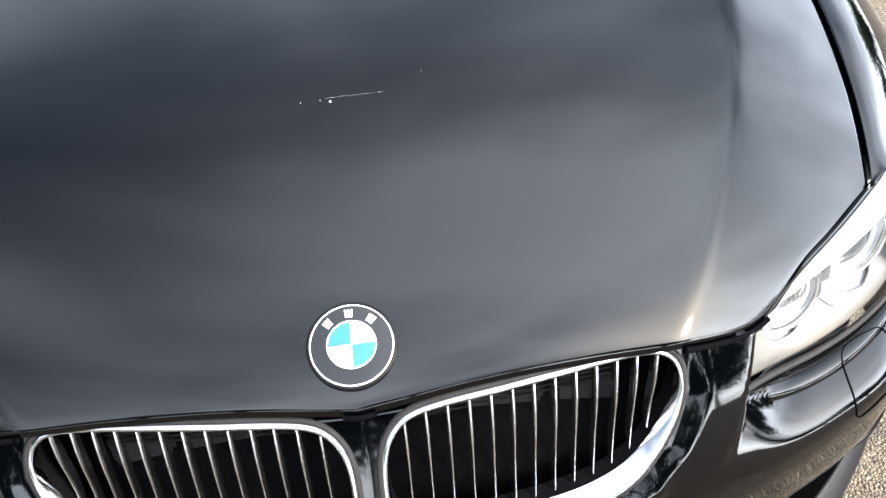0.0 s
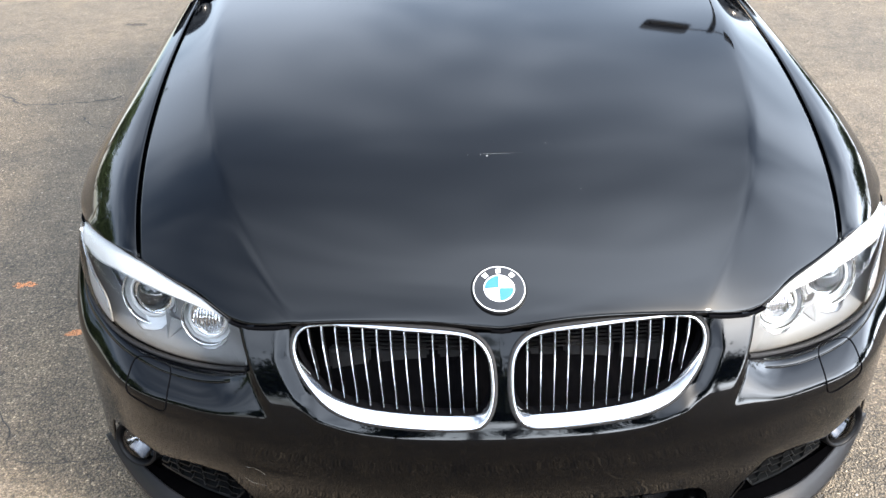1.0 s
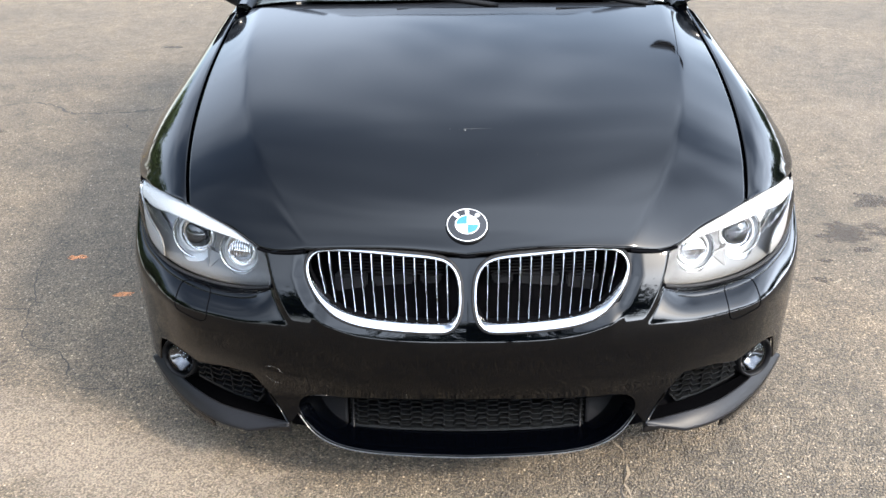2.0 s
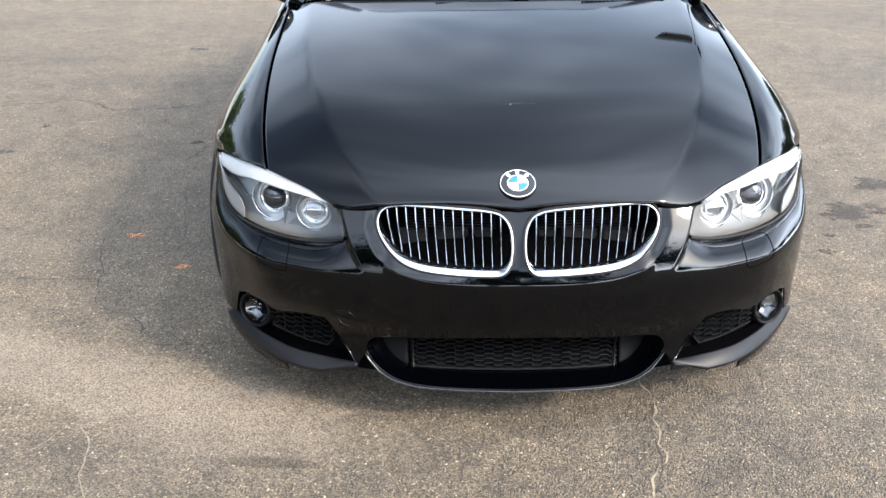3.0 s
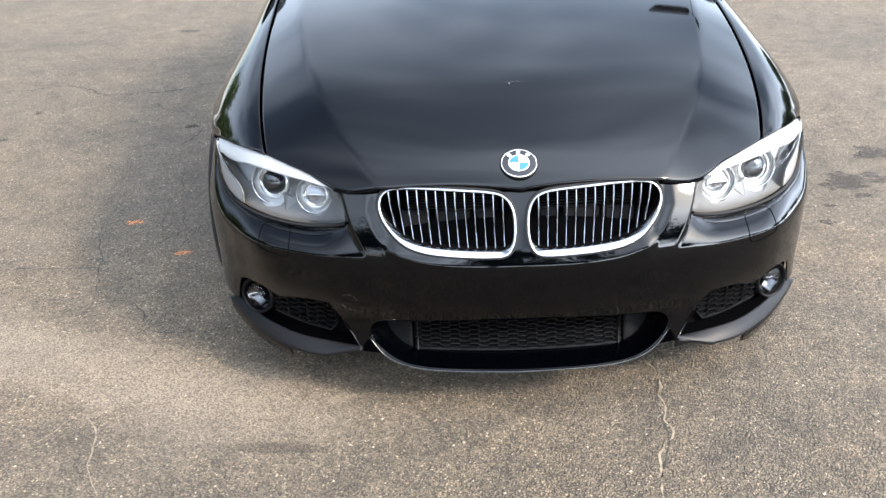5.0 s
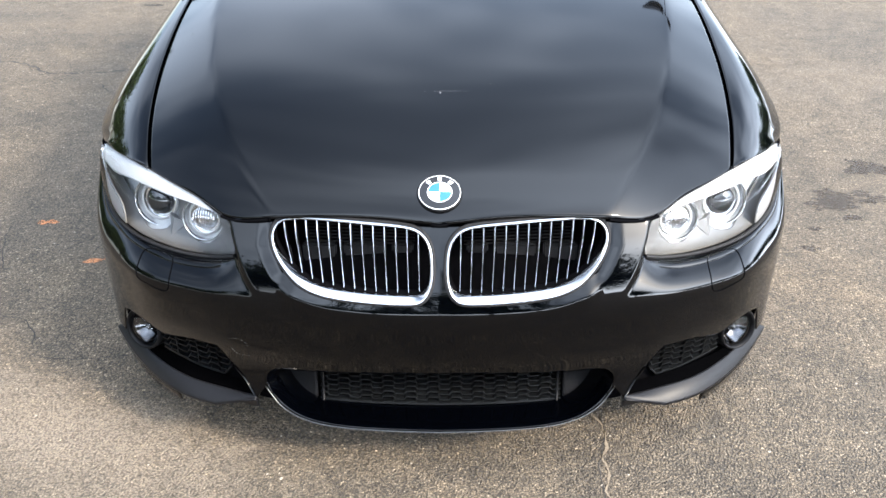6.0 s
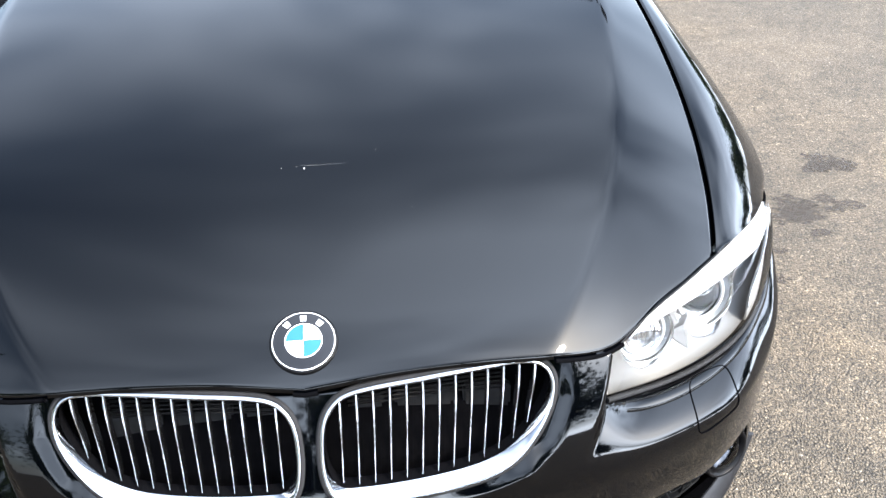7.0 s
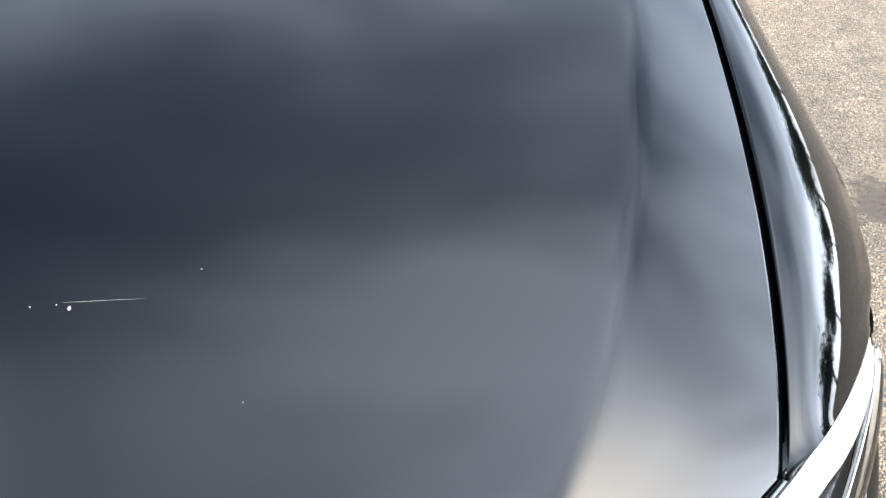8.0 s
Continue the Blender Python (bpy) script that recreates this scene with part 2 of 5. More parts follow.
def trimmed(name, surf, us, vs, holes, mat, parent, flip=False, **kw):
    """A surface surf(u, v) over a raster, with outlines (in u, v) cut out of it, the rims following the outlines."""
    u, v = [a.copy() for a in np.meshgrid(us, vs, indexing="ij")]
    n, m = u.shape
    keep = np.ones((n - 1, m - 1), bool)
    cu, cv = (u[:-1, :-1] + u[1:, 1:]) / 2, (v[:-1, :-1] + v[1:, 1:]) / 2
    for poly in holes:
        keep &= ~inside(cu, cv, poly)
    cnt, tot = np.zeros((n, m)), np.zeros((n, m))
    for a in (0, 1):
        for b in (0, 1):
            cnt[a:n - 1 + a, b:m - 1 + b] += keep
            tot[a:n - 1 + a, b:m - 1 + b] += 1
    rim = (cnt > 0) & (cnt < tot)
    ri, rj = np.nonzero(rim)
    best, bu, bv = np.full(len(ri), 1e9), u[ri, rj], v[ri, rj]
    for poly in holes:
        a, b = poly, np.roll(poly, -1, axis=0)
        d = b - a
        p = np.stack([u[ri, rj], v[ri, rj]], 1)
        k = np.clip(((p[:, None] - a) * d).sum(2) / ((d * d).sum(1) + 1e-15), 0, 1)
        q = a + k[..., None] * d
        dist = np.linalg.norm(p[:, None] - q, axis=2)
        j = dist.argmin(1)
        dd = dist[np.arange(len(p)), j]
        better = dd < best
        best = np.where(better, dd, best)
        bu, bv = np.where(better, q[np.arange(len(p)), j, 0], bu), np.where(better, q[np.arange(len(p)), j, 1], bv)
    step = 1.5 * max(us[1] - us[0], vs[1] - vs[0])
    ok = best < step
    u[ri[ok], rj[ok]], v[ri[ok], rj[ok]] = bu[ok], bv[ok]
    pts = surf(u, v).reshape(-1, 3)
    used = (cnt > 0).ravel()
    idx = np.cumsum(used) - 1
    faces = []
    for i, j in zip(*np.nonzero(keep)):
        a, b = i * m + j, (i + 1) * m + j
        q = (idx[a], idx[b], idx[b + 1], idx[a + 1])
        faces.append(q[::-1] if flip else q)
    return mesh_ob(name, pts[used], faces, mat, parent, **kw)


def tube(path, radius, k=8, close=False, flat=1.0, up=None):
    """Vertices and faces of a round bar along a path; radius a number or one for each point."""
    path = np.array(path, float)
    n = len(path)
    r = np.broadcast_to(np.asarray(radius, float), (n,))
    t = (np.roll(path, -1, 0) - np.roll(path, 1, 0)) if close else np.gradient(path, axis=0)
    t /= np.linalg.norm(t, axis=1)[:, None] + 1e-12
    ref = np.array(up if up is not None else (0.0, 1.0, 0.05), float)
    a = np.cross(t, ref)
    a /= np.linalg.norm(a, axis=1)[:, None] + 1e-12
    b = np.cross(t, a)
    ang = np.arange(k) * 2 * math.pi / k
    v = path[:, None] + r[:, None, None] * (np.cos(ang)[None, :, None] * a[:, None] + flat * np.sin(ang)[None, :, None] * b[:, None])
    f = []
    for i in range(n if close else n - 1):
        for j in range(k):
            p, q = i * k + j, ((i + 1) % n) * k + j
            p2, q2 = i * k + (j + 1) % k, ((i + 1) % n) * k + (j + 1) % k
            f.append((p, p2, q2, q))
    if not close:
        f += [tuple(range(k)), tuple((n - 1) * k + j for j in range(k))[::-1]]
    return v.reshape(-1, 3), f


def lathe(profile, k, m=None):
    """A turned body round +z from (radius, height) pairs, moved by m."""
    prof = np.array(profile, float)
    ang = np.arange(k) * 2 * math.pi / k
    v = np.stack([np.cos(ang)[:, None] * prof[:, 0], np.sin(ang)[:, None] * prof[:, 0], np.broadcast_to(prof[:, 1], (k, len(prof)))], 2).reshape(-1, 3)
    if m is not None:
        v = v @ np.array(m.to_3x3()).T + np.array(m.translation)
    return v, quads(k, len(prof), True)


def mirror(v, f):
    v = np.array(v, float) * (-1, 1, 1)
    return v, [tuple(q)[::-1] for q in f]

# ---- ground ----
PATCHES = [
    ((-1.20, 0.28), (0.85, 0.17), -18, (1.50, 1.24, 1.18)), ((-1.80, 0.62), (0.50, 0.16), -30, (1.30, 1.15, 1.12)),
    ((-0.75, 0.06), (0.45, 0.18), -12, (1.35, 1.16, 1.09)), ((-2.10, 1.15), (0.60, 0.25), 10, (1.10, 1.09, 1.07)),
    ((-1.90, 0.20), (0.55, 0.22), -30, (0.66, 0.68, 0.71)), ((-1.35, -0.08), (0.42, 0.12), 12, (0.86, 0.86, 0.86)),
    ((-2.05, 0.80), (0.32, 0.12), -20, (0.84, 0.85, 0.87)), ((-2.2, 3.9), (1.0, 0.25), 5, (0.82, 0.83, 0.85)),
    ((-3.4, 4.6), (1.1, 0.22), -4, (0.84, 0.85, 0.87)),
    ((-3.2, 2.9), (0.8, 0.30), 0, (1.08, 1.07, 1.05)), ((1.9, 3.0), (0.9, 0.35), 20, (1.10, 1.09, 1.06)),
    ((-0.62, -0.10), (0.16, 0.025), -4, (0.55, 0.53, 0.50)),
    # second entry: broad plain darkening of the ground ahead of the bumper
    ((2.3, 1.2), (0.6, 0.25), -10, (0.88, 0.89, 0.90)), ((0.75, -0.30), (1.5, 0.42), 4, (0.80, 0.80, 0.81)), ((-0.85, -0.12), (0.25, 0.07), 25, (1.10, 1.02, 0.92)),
]


def ground_material():
    m = material("asphalt", (0.22, 0.2, 0.17), 0.9)
    n, l = m.node_tree.nodes, m.node_tree.links
    b = n["Principled BSDF"]
    co = n.new("ShaderNodeTexCoord")
    def noise_tex(scale, detail, rough=0.6):
        t = n.new("ShaderNodeTexNoise")
        t.inputs["Scale"].default_value, t.inputs["Detail"].default_value, t.inputs["Roughness"].default_value = scale, detail, rough
        l.new(co.outputs["Object"], t.inputs["Vector"])
        return t
    def ramp(src, stops):
        r = n.new("ShaderNodeValToRGB")
        e = r.color_ramp.elements
        while len(e) < len(stops):
            e.new(0.5)
        for k, (pos, c) in zip(e, stops):
            k.position, k.color = pos, (*c, 1)
        l.new(src, r.inputs["Fac"])
        return r
    def mix(kind, fac, a, c):
        x = n.new("ShaderNodeMixRGB")
        x.blend_type = kind
        x.inputs["Fac"].default_value = fac
        l.new(a, x.inputs["Color1"])
        l.new(c, x.inputs["Color2"])
        return x.outputs["Color"]
    stones = n.new("ShaderNodeTexVoronoi")
    stones.inputs["Scale"].default_value = 200
    l.new(co.outputs["Object"], stones.inputs["Vector"])
    sep = n.new("ShaderNodeSeparateColor")
    l.new(stones.outputs["Color"], sep.inputs["Color"])
    pebble = ramp(sep.outputs["Red"], [(0, (0.062, 0.048, 0.033)), (0.35, (0.098, 0.076, 0.051)), (0.75, (0.126, 0.098, 0.066)), (0.93, (0.160, 0.125, 0.086)), (1, (0.26, 0.208, 0.145))])
    grit = noise_tex(420, 3)
    g2 = ramp(grit.outputs["Fac"], [(0.32, (0.62, 0.62, 0.62)), (0.68, (1.26, 1.26, 1.26))])
    # clusters of larger pale and dark stones in the binder
    coarse = n.new("ShaderNodeTexVoronoi")
    coarse.inputs["Scale"].default_value = 105
    l.new(co.outputs["Object"], coarse.inputs["Vector"])
    pick = n.new("ShaderNodeSeparateColor")
    l.new(coarse.outputs["Color"], pick.inputs["Color"])
    lumps = ramp(pick.outputs["Green"], [(0, (0.40, 0.40, 0.40)), (0.14, (0.76, 0.76, 0.76)), (0.5, (0.97, 0.97, 0.97)), (0.90, (1.06, 1.06, 1.06)), (0.955, (1.6, 1.6, 1.58)), (1, (2.5, 2.47, 2.4))])
    core = n.new("ShaderNodeMapRange")
    core.inputs["From Min"].default_value, core.inputs["From Max"].default_value = 0.52, 0.30
    l.new(coarse.outputs["Distance"], core.inputs["Value"])
    clump = noise_tex(34, 4, 0.75)
    k2 = ramp(clump.outputs["Fac"], [(0.34, (0.80, 0.80, 0.80)), (0.5, (1.0, 1.0, 1.0)), (0.66, (1.20, 1.19, 1.17))])
    wide = noise_tex(0.9, 6, 0.65)
    w2 = ramp(wide.outputs["Fac"], [(0.3, (0.76, 0.78, 0.80)), (0.5, (1.0, 1.0, 1.0)), (0.72, (1.28, 1.23, 1.14))])
    mid = noise_tex(7, 5, 0.7)
    m2 = ramp(mid.outputs["Fac"], [(0.35, (0.74, 0.74, 0.74)), (0.65, (1.18, 1.18, 1.18))])
    c = mix("MULTIPLY", 1, pebble.outputs["Color"], g2.outputs["Color"])
    # shade in the hollows between stones, put into the colour
    pit_shade = ramp(stones.outputs["Distance"], [(0.0, (1.12, 1.12, 1.12)), (0.36, (1.05, 1.05, 1.05)), (0.55, (0.80, 0.79, 0.78)), (0.72, (0.45, 0.44, 0.43))])
    lump = n.new("ShaderNodeMixRGB")
    lump.blend_type = "MULTIPLY"
    l.new(core.outputs["Result"], lump.inputs["Fac"])
    l.new(c, lump.inputs["Color1"])
    l.new(lumps.outputs["Color"], lump.inputs["Color2"])
    c = mix("MULTIPLY", 1, lump.outputs["Color"], k2.outputs["Color"])
    c = mix("MULTIPLY", 1, c, w2.outputs["Color"])
    c = mix("MULTIPLY", 1, c, m2.outputs["Color"])
    # dusty, dark worn and one broad darker patch: (place, half sizes, turn, tint)
    fray = noise_tex(6, 9, 0.8)
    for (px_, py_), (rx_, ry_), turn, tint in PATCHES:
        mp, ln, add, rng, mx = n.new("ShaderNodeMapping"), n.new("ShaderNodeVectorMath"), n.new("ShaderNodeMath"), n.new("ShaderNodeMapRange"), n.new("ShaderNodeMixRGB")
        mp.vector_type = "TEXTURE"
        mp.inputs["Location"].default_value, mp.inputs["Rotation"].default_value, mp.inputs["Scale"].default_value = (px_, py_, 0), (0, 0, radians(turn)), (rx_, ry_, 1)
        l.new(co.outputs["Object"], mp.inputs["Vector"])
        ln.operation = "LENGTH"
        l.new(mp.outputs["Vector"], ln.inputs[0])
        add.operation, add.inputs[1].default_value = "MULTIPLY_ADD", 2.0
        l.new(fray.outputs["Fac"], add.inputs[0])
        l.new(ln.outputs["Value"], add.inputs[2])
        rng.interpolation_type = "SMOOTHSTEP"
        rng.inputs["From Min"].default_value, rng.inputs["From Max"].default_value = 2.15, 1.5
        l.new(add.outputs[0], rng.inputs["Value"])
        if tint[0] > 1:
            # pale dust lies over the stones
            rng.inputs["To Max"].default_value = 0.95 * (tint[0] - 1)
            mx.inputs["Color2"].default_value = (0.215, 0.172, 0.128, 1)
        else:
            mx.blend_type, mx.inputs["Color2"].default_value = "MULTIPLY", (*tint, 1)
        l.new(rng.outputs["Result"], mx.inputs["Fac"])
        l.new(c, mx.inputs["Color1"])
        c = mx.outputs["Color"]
    c = mix("MULTIPLY", 1, c, pit_shade.outputs["Color"])
    l.new(c, b.inputs["Base Color"])
    bp = n.new("ShaderNodeBump")
    bp.inputs["Strength"].default_value, bp.inputs["Distance"].default_value = 1.0, 0.006
    inv = n.new("ShaderNodeMath")
    inv.operation = "SUBTRACT"
    inv.inputs[0].default_value = 1.0
    l.new(stones.outputs["Distance"], inv.inputs[1])
    l.new(inv.outputs[0], bp.inputs["Height"])
    l.new(bp.outputs["Normal"], b.inputs["Normal"])
    return m


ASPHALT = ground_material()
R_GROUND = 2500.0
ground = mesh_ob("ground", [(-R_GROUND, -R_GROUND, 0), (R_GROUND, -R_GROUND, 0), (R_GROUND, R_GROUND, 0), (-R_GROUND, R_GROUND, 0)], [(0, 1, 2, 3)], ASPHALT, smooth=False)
tagged(ground, "worn grey-brown asphalt with pale stones and fine cracks", "ground", kind="structure")

# ---- the car ----
car = new("car")
tagged(car, "black two-door coupe parked on worn asphalt", "car")

# bonnet surface: height over plan
zc = spline([0.0, 0.03, 0.092, 0.2, 0.392, 0.6, 0.8, 1.0, 1.2, 1.4], [0.588, 0.615, 0.657, 0.703, 0.766, 0.815, 0.852, 0.880, 0.901, 0.919])
crown = spline([0.0, 0.05, 0.1, 0.194, 0.42, 0.7, 1.3], [-0.30, -0.27, -0.21, -0.11, -0.035, -0.03, -0.03])
crease_x = spline([0.0, 0.08, 0.194, 0.308, 0.422, 0.536, 0.649, 0.763, 0.95, 1.3], [0.27, 0.336, 0.406, 0.461, 0.502, 0.535, 0.56, 0.582, 0.61, 0.65])
gap_x = spline([0.26, 0.366, 0.472, 0.577, 0.683, 0.789, 0.895, 1.0, 1.106, 1.3], [0.627, 0.65, 0.667, 0.68, 0.690, 0.698, 0.705, 0.711, 0.718, 0.732])


def bonnet_z(x, y):
    ax, yy = np.abs(x), np.clip(y, 0.0, 1.4)
    w = 0.0035 + 0.003 * yy
    s = (ax - crease_x(yy)) / w
    soft = w * np.where(s > 30, s, np.log1p(np.exp(np.minimum(s, 30))))
    return zc(yy) + crown(yy) * ax ** 2 - 0.31 * soft - 0.25 * soft ** 2


front_y = spline([0, 0.05, 0.1, 0.2, 0.3, 0.331, 0.37, 0.437, 0.507, 0.578, 0.627, 0.66], [0.035, 0.040, 0.046, 0.056, 0.065, 0.068, 0.077, 0.106, 0.166, 0.219, 0.262, 0.29])
rear_y = spline([0, 0.3, 0.55, 0.75], [1.225, 1.235, 1.27, 1.33])


nose_roll = spline([0, 0.1, 0.2, 0.29, 0.335, 0.37, 0.41, 0.45, 0.50, 0.56, 0.62], [0.007, 0.0055, 0.005, 0.0050, 0.0035, 0.002, 0.0012, 0.0008, 0.0004, 0.0, 0.0])


def bonnet():
    us, vs = np.linspace(-1, 1, 241), np.linspace(0, 1, 181)
    u, v = np.meshgrid(us, vs, indexing="ij")
    xg = 0.622
    x = u * xg
    y0, y1 = front_y(np.abs(x)) + 0.003, rear_y(np.abs(x))
    y = y0 + (y1 - y0) * v
    # the side edge runs along the shut line behind the lamp
    for _ in range(4):
        widen = np.where(y > 0.262, gap_x(np.clip(y, 0.26, 1.3)) - 0.003, 0.624)
        x = u * (xg + (widen - xg) * np.clip((np.abs(u) - 0.3) / 0.7, 0, 1) ** 1.0)
        y0, y1 = front_y(np.minimum(np.abs(x), 0.627)) + 0.003, rear_y(np.abs(x))
        y = y0 + (y1 - y0) * v
    # the leading edge rolls down to the grilles
    z = bonnet_z(x, y) - nose_roll(np.minimum(np.abs(x), 0.62)) * np.exp(-(y - y0) / 0.022)
    z -= 0.001 * np.exp(-(y - y0) / 0.002)
    return sheet("bonnet", np.stack([x, y, z], 2), PAINT, car, thick=0.004)


bonnet()

# wings: from the shut line outwards and down to the shoulder
lamp_top_x = spline([0.262, 0.279, 0.315, 0.355, 0.402, 0.448], [0.6295, 0.648, 0.683, 0.718, 0.754, 0.783])
shoulder_x = spline([0.448, 0.51, 0.6, 0.7, 0.85, 1.0, 1.3, 1.7, 2.6, 3.4, 4.0], [0.785, 0.811, 0.835, 0.849, 0.853, 0.851, 0.848, 0.856, 0.87, 0.87, 0.84])
shoulder_z = spline([0.448, 0.51, 0.6, 0.7, 0.85, 1.0, 1.3, 1.7, 2.6, 3.4, 4.0], [0.628, 0.634, 0.645, 0.655, 0.664, 0.678, 0.722, 0.79, 0.84, 0.86, 0.87])
WING_Y = [0.2635, 0.29, 0.33, 0.39, 0.45, 0.52, 0.60, 0.70, 0.85, 1.0, 1.15, 1.36]


def wing(side):
    secs = []
    for y in WING_Y:
        xg = float(gap_x(min(y, 1.3))) + 0.002
        zg = float(bonnet_z(xg, y)) - 0.001
        if y <= 0.45:
            xe, ze = float(lamp_top_x(y)), 0.642 - 0.08 * max(0, y - 0.29)
        else:
            xe, ze = float(shoulder_x(y)), float(shoulder_z(y))
        bulge = 0.19 * min(1, (xe - xg) / 0.12) * (zg - ze)
        pts = []
        for k, drop in ((0, 0), (0.18, 0.10), (0.4, 0.28), (0.62, 0.50), (0.82, 0.74), (0.94, 0.91), (1, 1)):
            pts.append((xg + (xe - xg) * k, y, zg + (ze - zg) * drop + bulge * math.sin(math.pi * k) * 0.5))
        if y > 0.46:
            pts += [(xe + 0.003, y, ze - 0.03)]
        secs.append(along(pts, 40))
    grid = spline(WING_Y, np.array(secs))(np.concatenate([np.linspace(WING_Y[0], 0.5, 50), np.linspace(0.51, WING_Y[-1], 60)]))
    grid[..., 0] *= side
    return sheet("wing", grid, PAINT, car, flip=side < 0, thick=0.004)


for s in (1, -1):
    wing(s)

# bumper surface: plan line times height
PLAN_U = [0, 0.2, 0.35, 0.45, 0.55, 0.632, 0.73, 0.86, 1.0, 1.15]
plan_x = spline(PLAN_U, [0, 0.2, 0.35, 0.45, 0.55, 0.632, 0.711, 0.790, 0.843, 0.873])
plan_y = spline(PLAN_U, [-0.035, -0.023, 0.006, 0.034, 0.078, 0.126, 0.205, 0.325, 0.46, 0.61])
drop_y = spline([0.12, 0.15, 0.18, 0.22, 0.28, 0.34, 0.40, 0.435, 0.452, 0.468, 0.484, 0.50, 0.55, 0.606, 0.66], [0.024, 0.022, 0.026, 0.034, 0.030, 0.012, 0.003, 0.0005, 0.003, 0.008, 0.014, 0.022, 0.048, 0.079, 0.11])


# a chamfer rises to the foot of the grilles; beside them the cheek stands proud, and past a step
# the bumper leans back in a shelf, from a crisp crease up to the foot of the headlamp
chamfer_low = spline([0, 0.05, 0.124, 0.185, 0.25, 0.29, 0.33, 0.45], [0.452, 0.4505, 0.4515, 0.455, 0.466, 0.478, 0.480, 0.476])
chamfer_top = spline([0, 0.05, 0.124, 0.185, 0.25, 0.29, 0.33, 0.45], [0.4735, 0.4725, 0.4735, 0.477, 0.488, 0.507, 0.512, 0.512])
step_u = spline([0.40, 0.462, 0.49, 0.525, 0.60, 0.66], [0.352, 0.376, 0.393, 0.4135, 0.437, 0.445])
SHELF_U = [0.33, 0.415, 0.455, 0.526, 0.603, 0.69, 0.768, 0.843, 0.906, 0.936, 0.965]
shelf_crease = spline(SHELF_U, [0.466, 0.463, 0.461, 0.456, 0.452, 0.450, 0.453, 0.474, 0.512, 0.552, 0.60])
shelf_top = spline(SHELF_U, [0.530, 0.525, 0.507, 0.496, 0.496, 0.501, 0.508, 0.522, 0.558, 0.595, 0.640])
shelf_depth = spline(SHELF_U, [0.055, 0.0595, 0.0762, 0.0801, 0.0809, 0.0762, 0.0691, 0.0661, 0.0681, 0.0796, 0.090])


def smooth01(k):
    k = np.clip(k, 0, 1)
    return k * k * (3 - 2 * k)


def soft_over(k, w):
    """Zero below nought and k above it, with a bend of width w between."""
    q = k / w
    return w * np.where(q > 30, q, np.log1p(np.exp(np.minimum(q, 30))))


def bumper_at(u, z):
    au = np.abs(u)
    z = z + 0 * au
    mid = np.minimum(au, 0.45)
    lo, hi = chamfer_low(mid), chamfer_top(mid)
    ramp = soft_over(z - lo, 0.0022) / (hi - lo)
    face = drop_y(np.minimum(z, 0.43)) * (1 - 0.85 * smooth01((au - 0.60) / 0.25))
    d_mid = np.where(z < hi, face * (1 - np.clip(ramp, 0, 1)) + drop_y(hi) * ramp, drop_y(z))
    # past the grilles the cheek starts upright and leans back more and more towards the bonnet
    rise = np.clip((z - 0.440) / 0.172, 0, 1.2)
    cheek = face * (1 - np.minimum(rise, 1)) + 0.080 * rise ** 1.6
    d_mid = d_mid + smooth01((au - np.interp(z, [0.47, 0.50, 0.53, 0.56], [0.285, 0.302, 0.320, 0.334])) / 0.03) * (cheek - d_mid)
    base = face + 0.8 * smooth01((au - 0.80) / 0.15) * np.maximum(drop_y(np.maximum(z, 0.435)) - 0.0005, 0)
    out = np.clip(au, 0.33, 0.965)
    crease, tall = shelf_crease(out), shelf_top(out) - shelf_crease(out)
    h = np.minimum(soft_over(z - crease, np.interp(out, [0.42, 0.62], [0.009, 0.0025])), 1.3 * tall)
    top = 0.8 * smooth01((out - 0.80) / 0.15) * np.maximum(drop_y(np.maximum(shelf_top(out), 0.435)) - 0.0005, 0)
    bend = (shelf_depth(out) - top - 0.6 * tall) / tall ** 2
    d_shelf = base + np.where(au < 1.0, 0.6 * h + bend * h * h, 0.0) * smooth01((1.0 - au) / 0.05)
    side = smooth01((au - step_u(np.clip(z, 0.40, 0.66)) + 0.020) / 0.020)
    d = d_mid * (1 - side) + d_shelf * side
    turn = smooth01((au - 0.5) / 0.5)
    x = plan_x(au) - 0.5 * d * turn
    y = plan_y(au) + d * (1 - 0.6 * turn)
    return np.stack([x * np.sign(u + 1e-9), y, z], -1)


def both(pts):
    a = np.array(pts, float)
    return [a, (a * (-1, 1))[::-1]]


KIDNEY = closed([(0.0135, 0.547), (0.020, 0.578), (0.037, 0.598), (0.07, 0.608), (0.124, 0.612), (0.186, 0.615), (0.25, 0.616), (0.294, 0.613), (0.320, 0.603), (0.332, 0.582), (0.328, 0.555), (0.311, 0.528), (0.287, 0.505), (0.25, 0.487), (0.185, 0.477), (0.124, 0.4735), (0.062, 0.4725), (0.036, 0.477), (0.019, 0.497), (0.0135, 0.522)], 120)
LAMP_TOP = [(0.437, 0.110, 0.599), (0.472, 0.139, 0.610), (0.507, 0.165, 0.620), (0.543, 0.191, 0.627), (0.578, 0.218, 0.633), (0.613, 0.247, 0.638), (0.648, 0.279, 0.640), (0.683, 0.315, 0.640), (0.718, 0.355, 0.638), (0.754, 0.402, 0.633), (0.783, 0.448, 0.626)]
LAMP_LOW = [(0.415, 0.083, 0.525), (0.455, 0.112, 0.507), (0.526, 0.146, 0.496), (0.60, 0.183, 0.496), (0.67, 0.232, 0.501), (0.72, 0.285, 0.508), (0.76, 0.345, 0.522), (0.785, 0.40, 0.558), (0.790, 0.432, 0.595), (0.784, 0.448, 0.624)]
lamp_hole = [(0.441, 0.70), (0.437, 0.60), (0.4145, 0.521)]
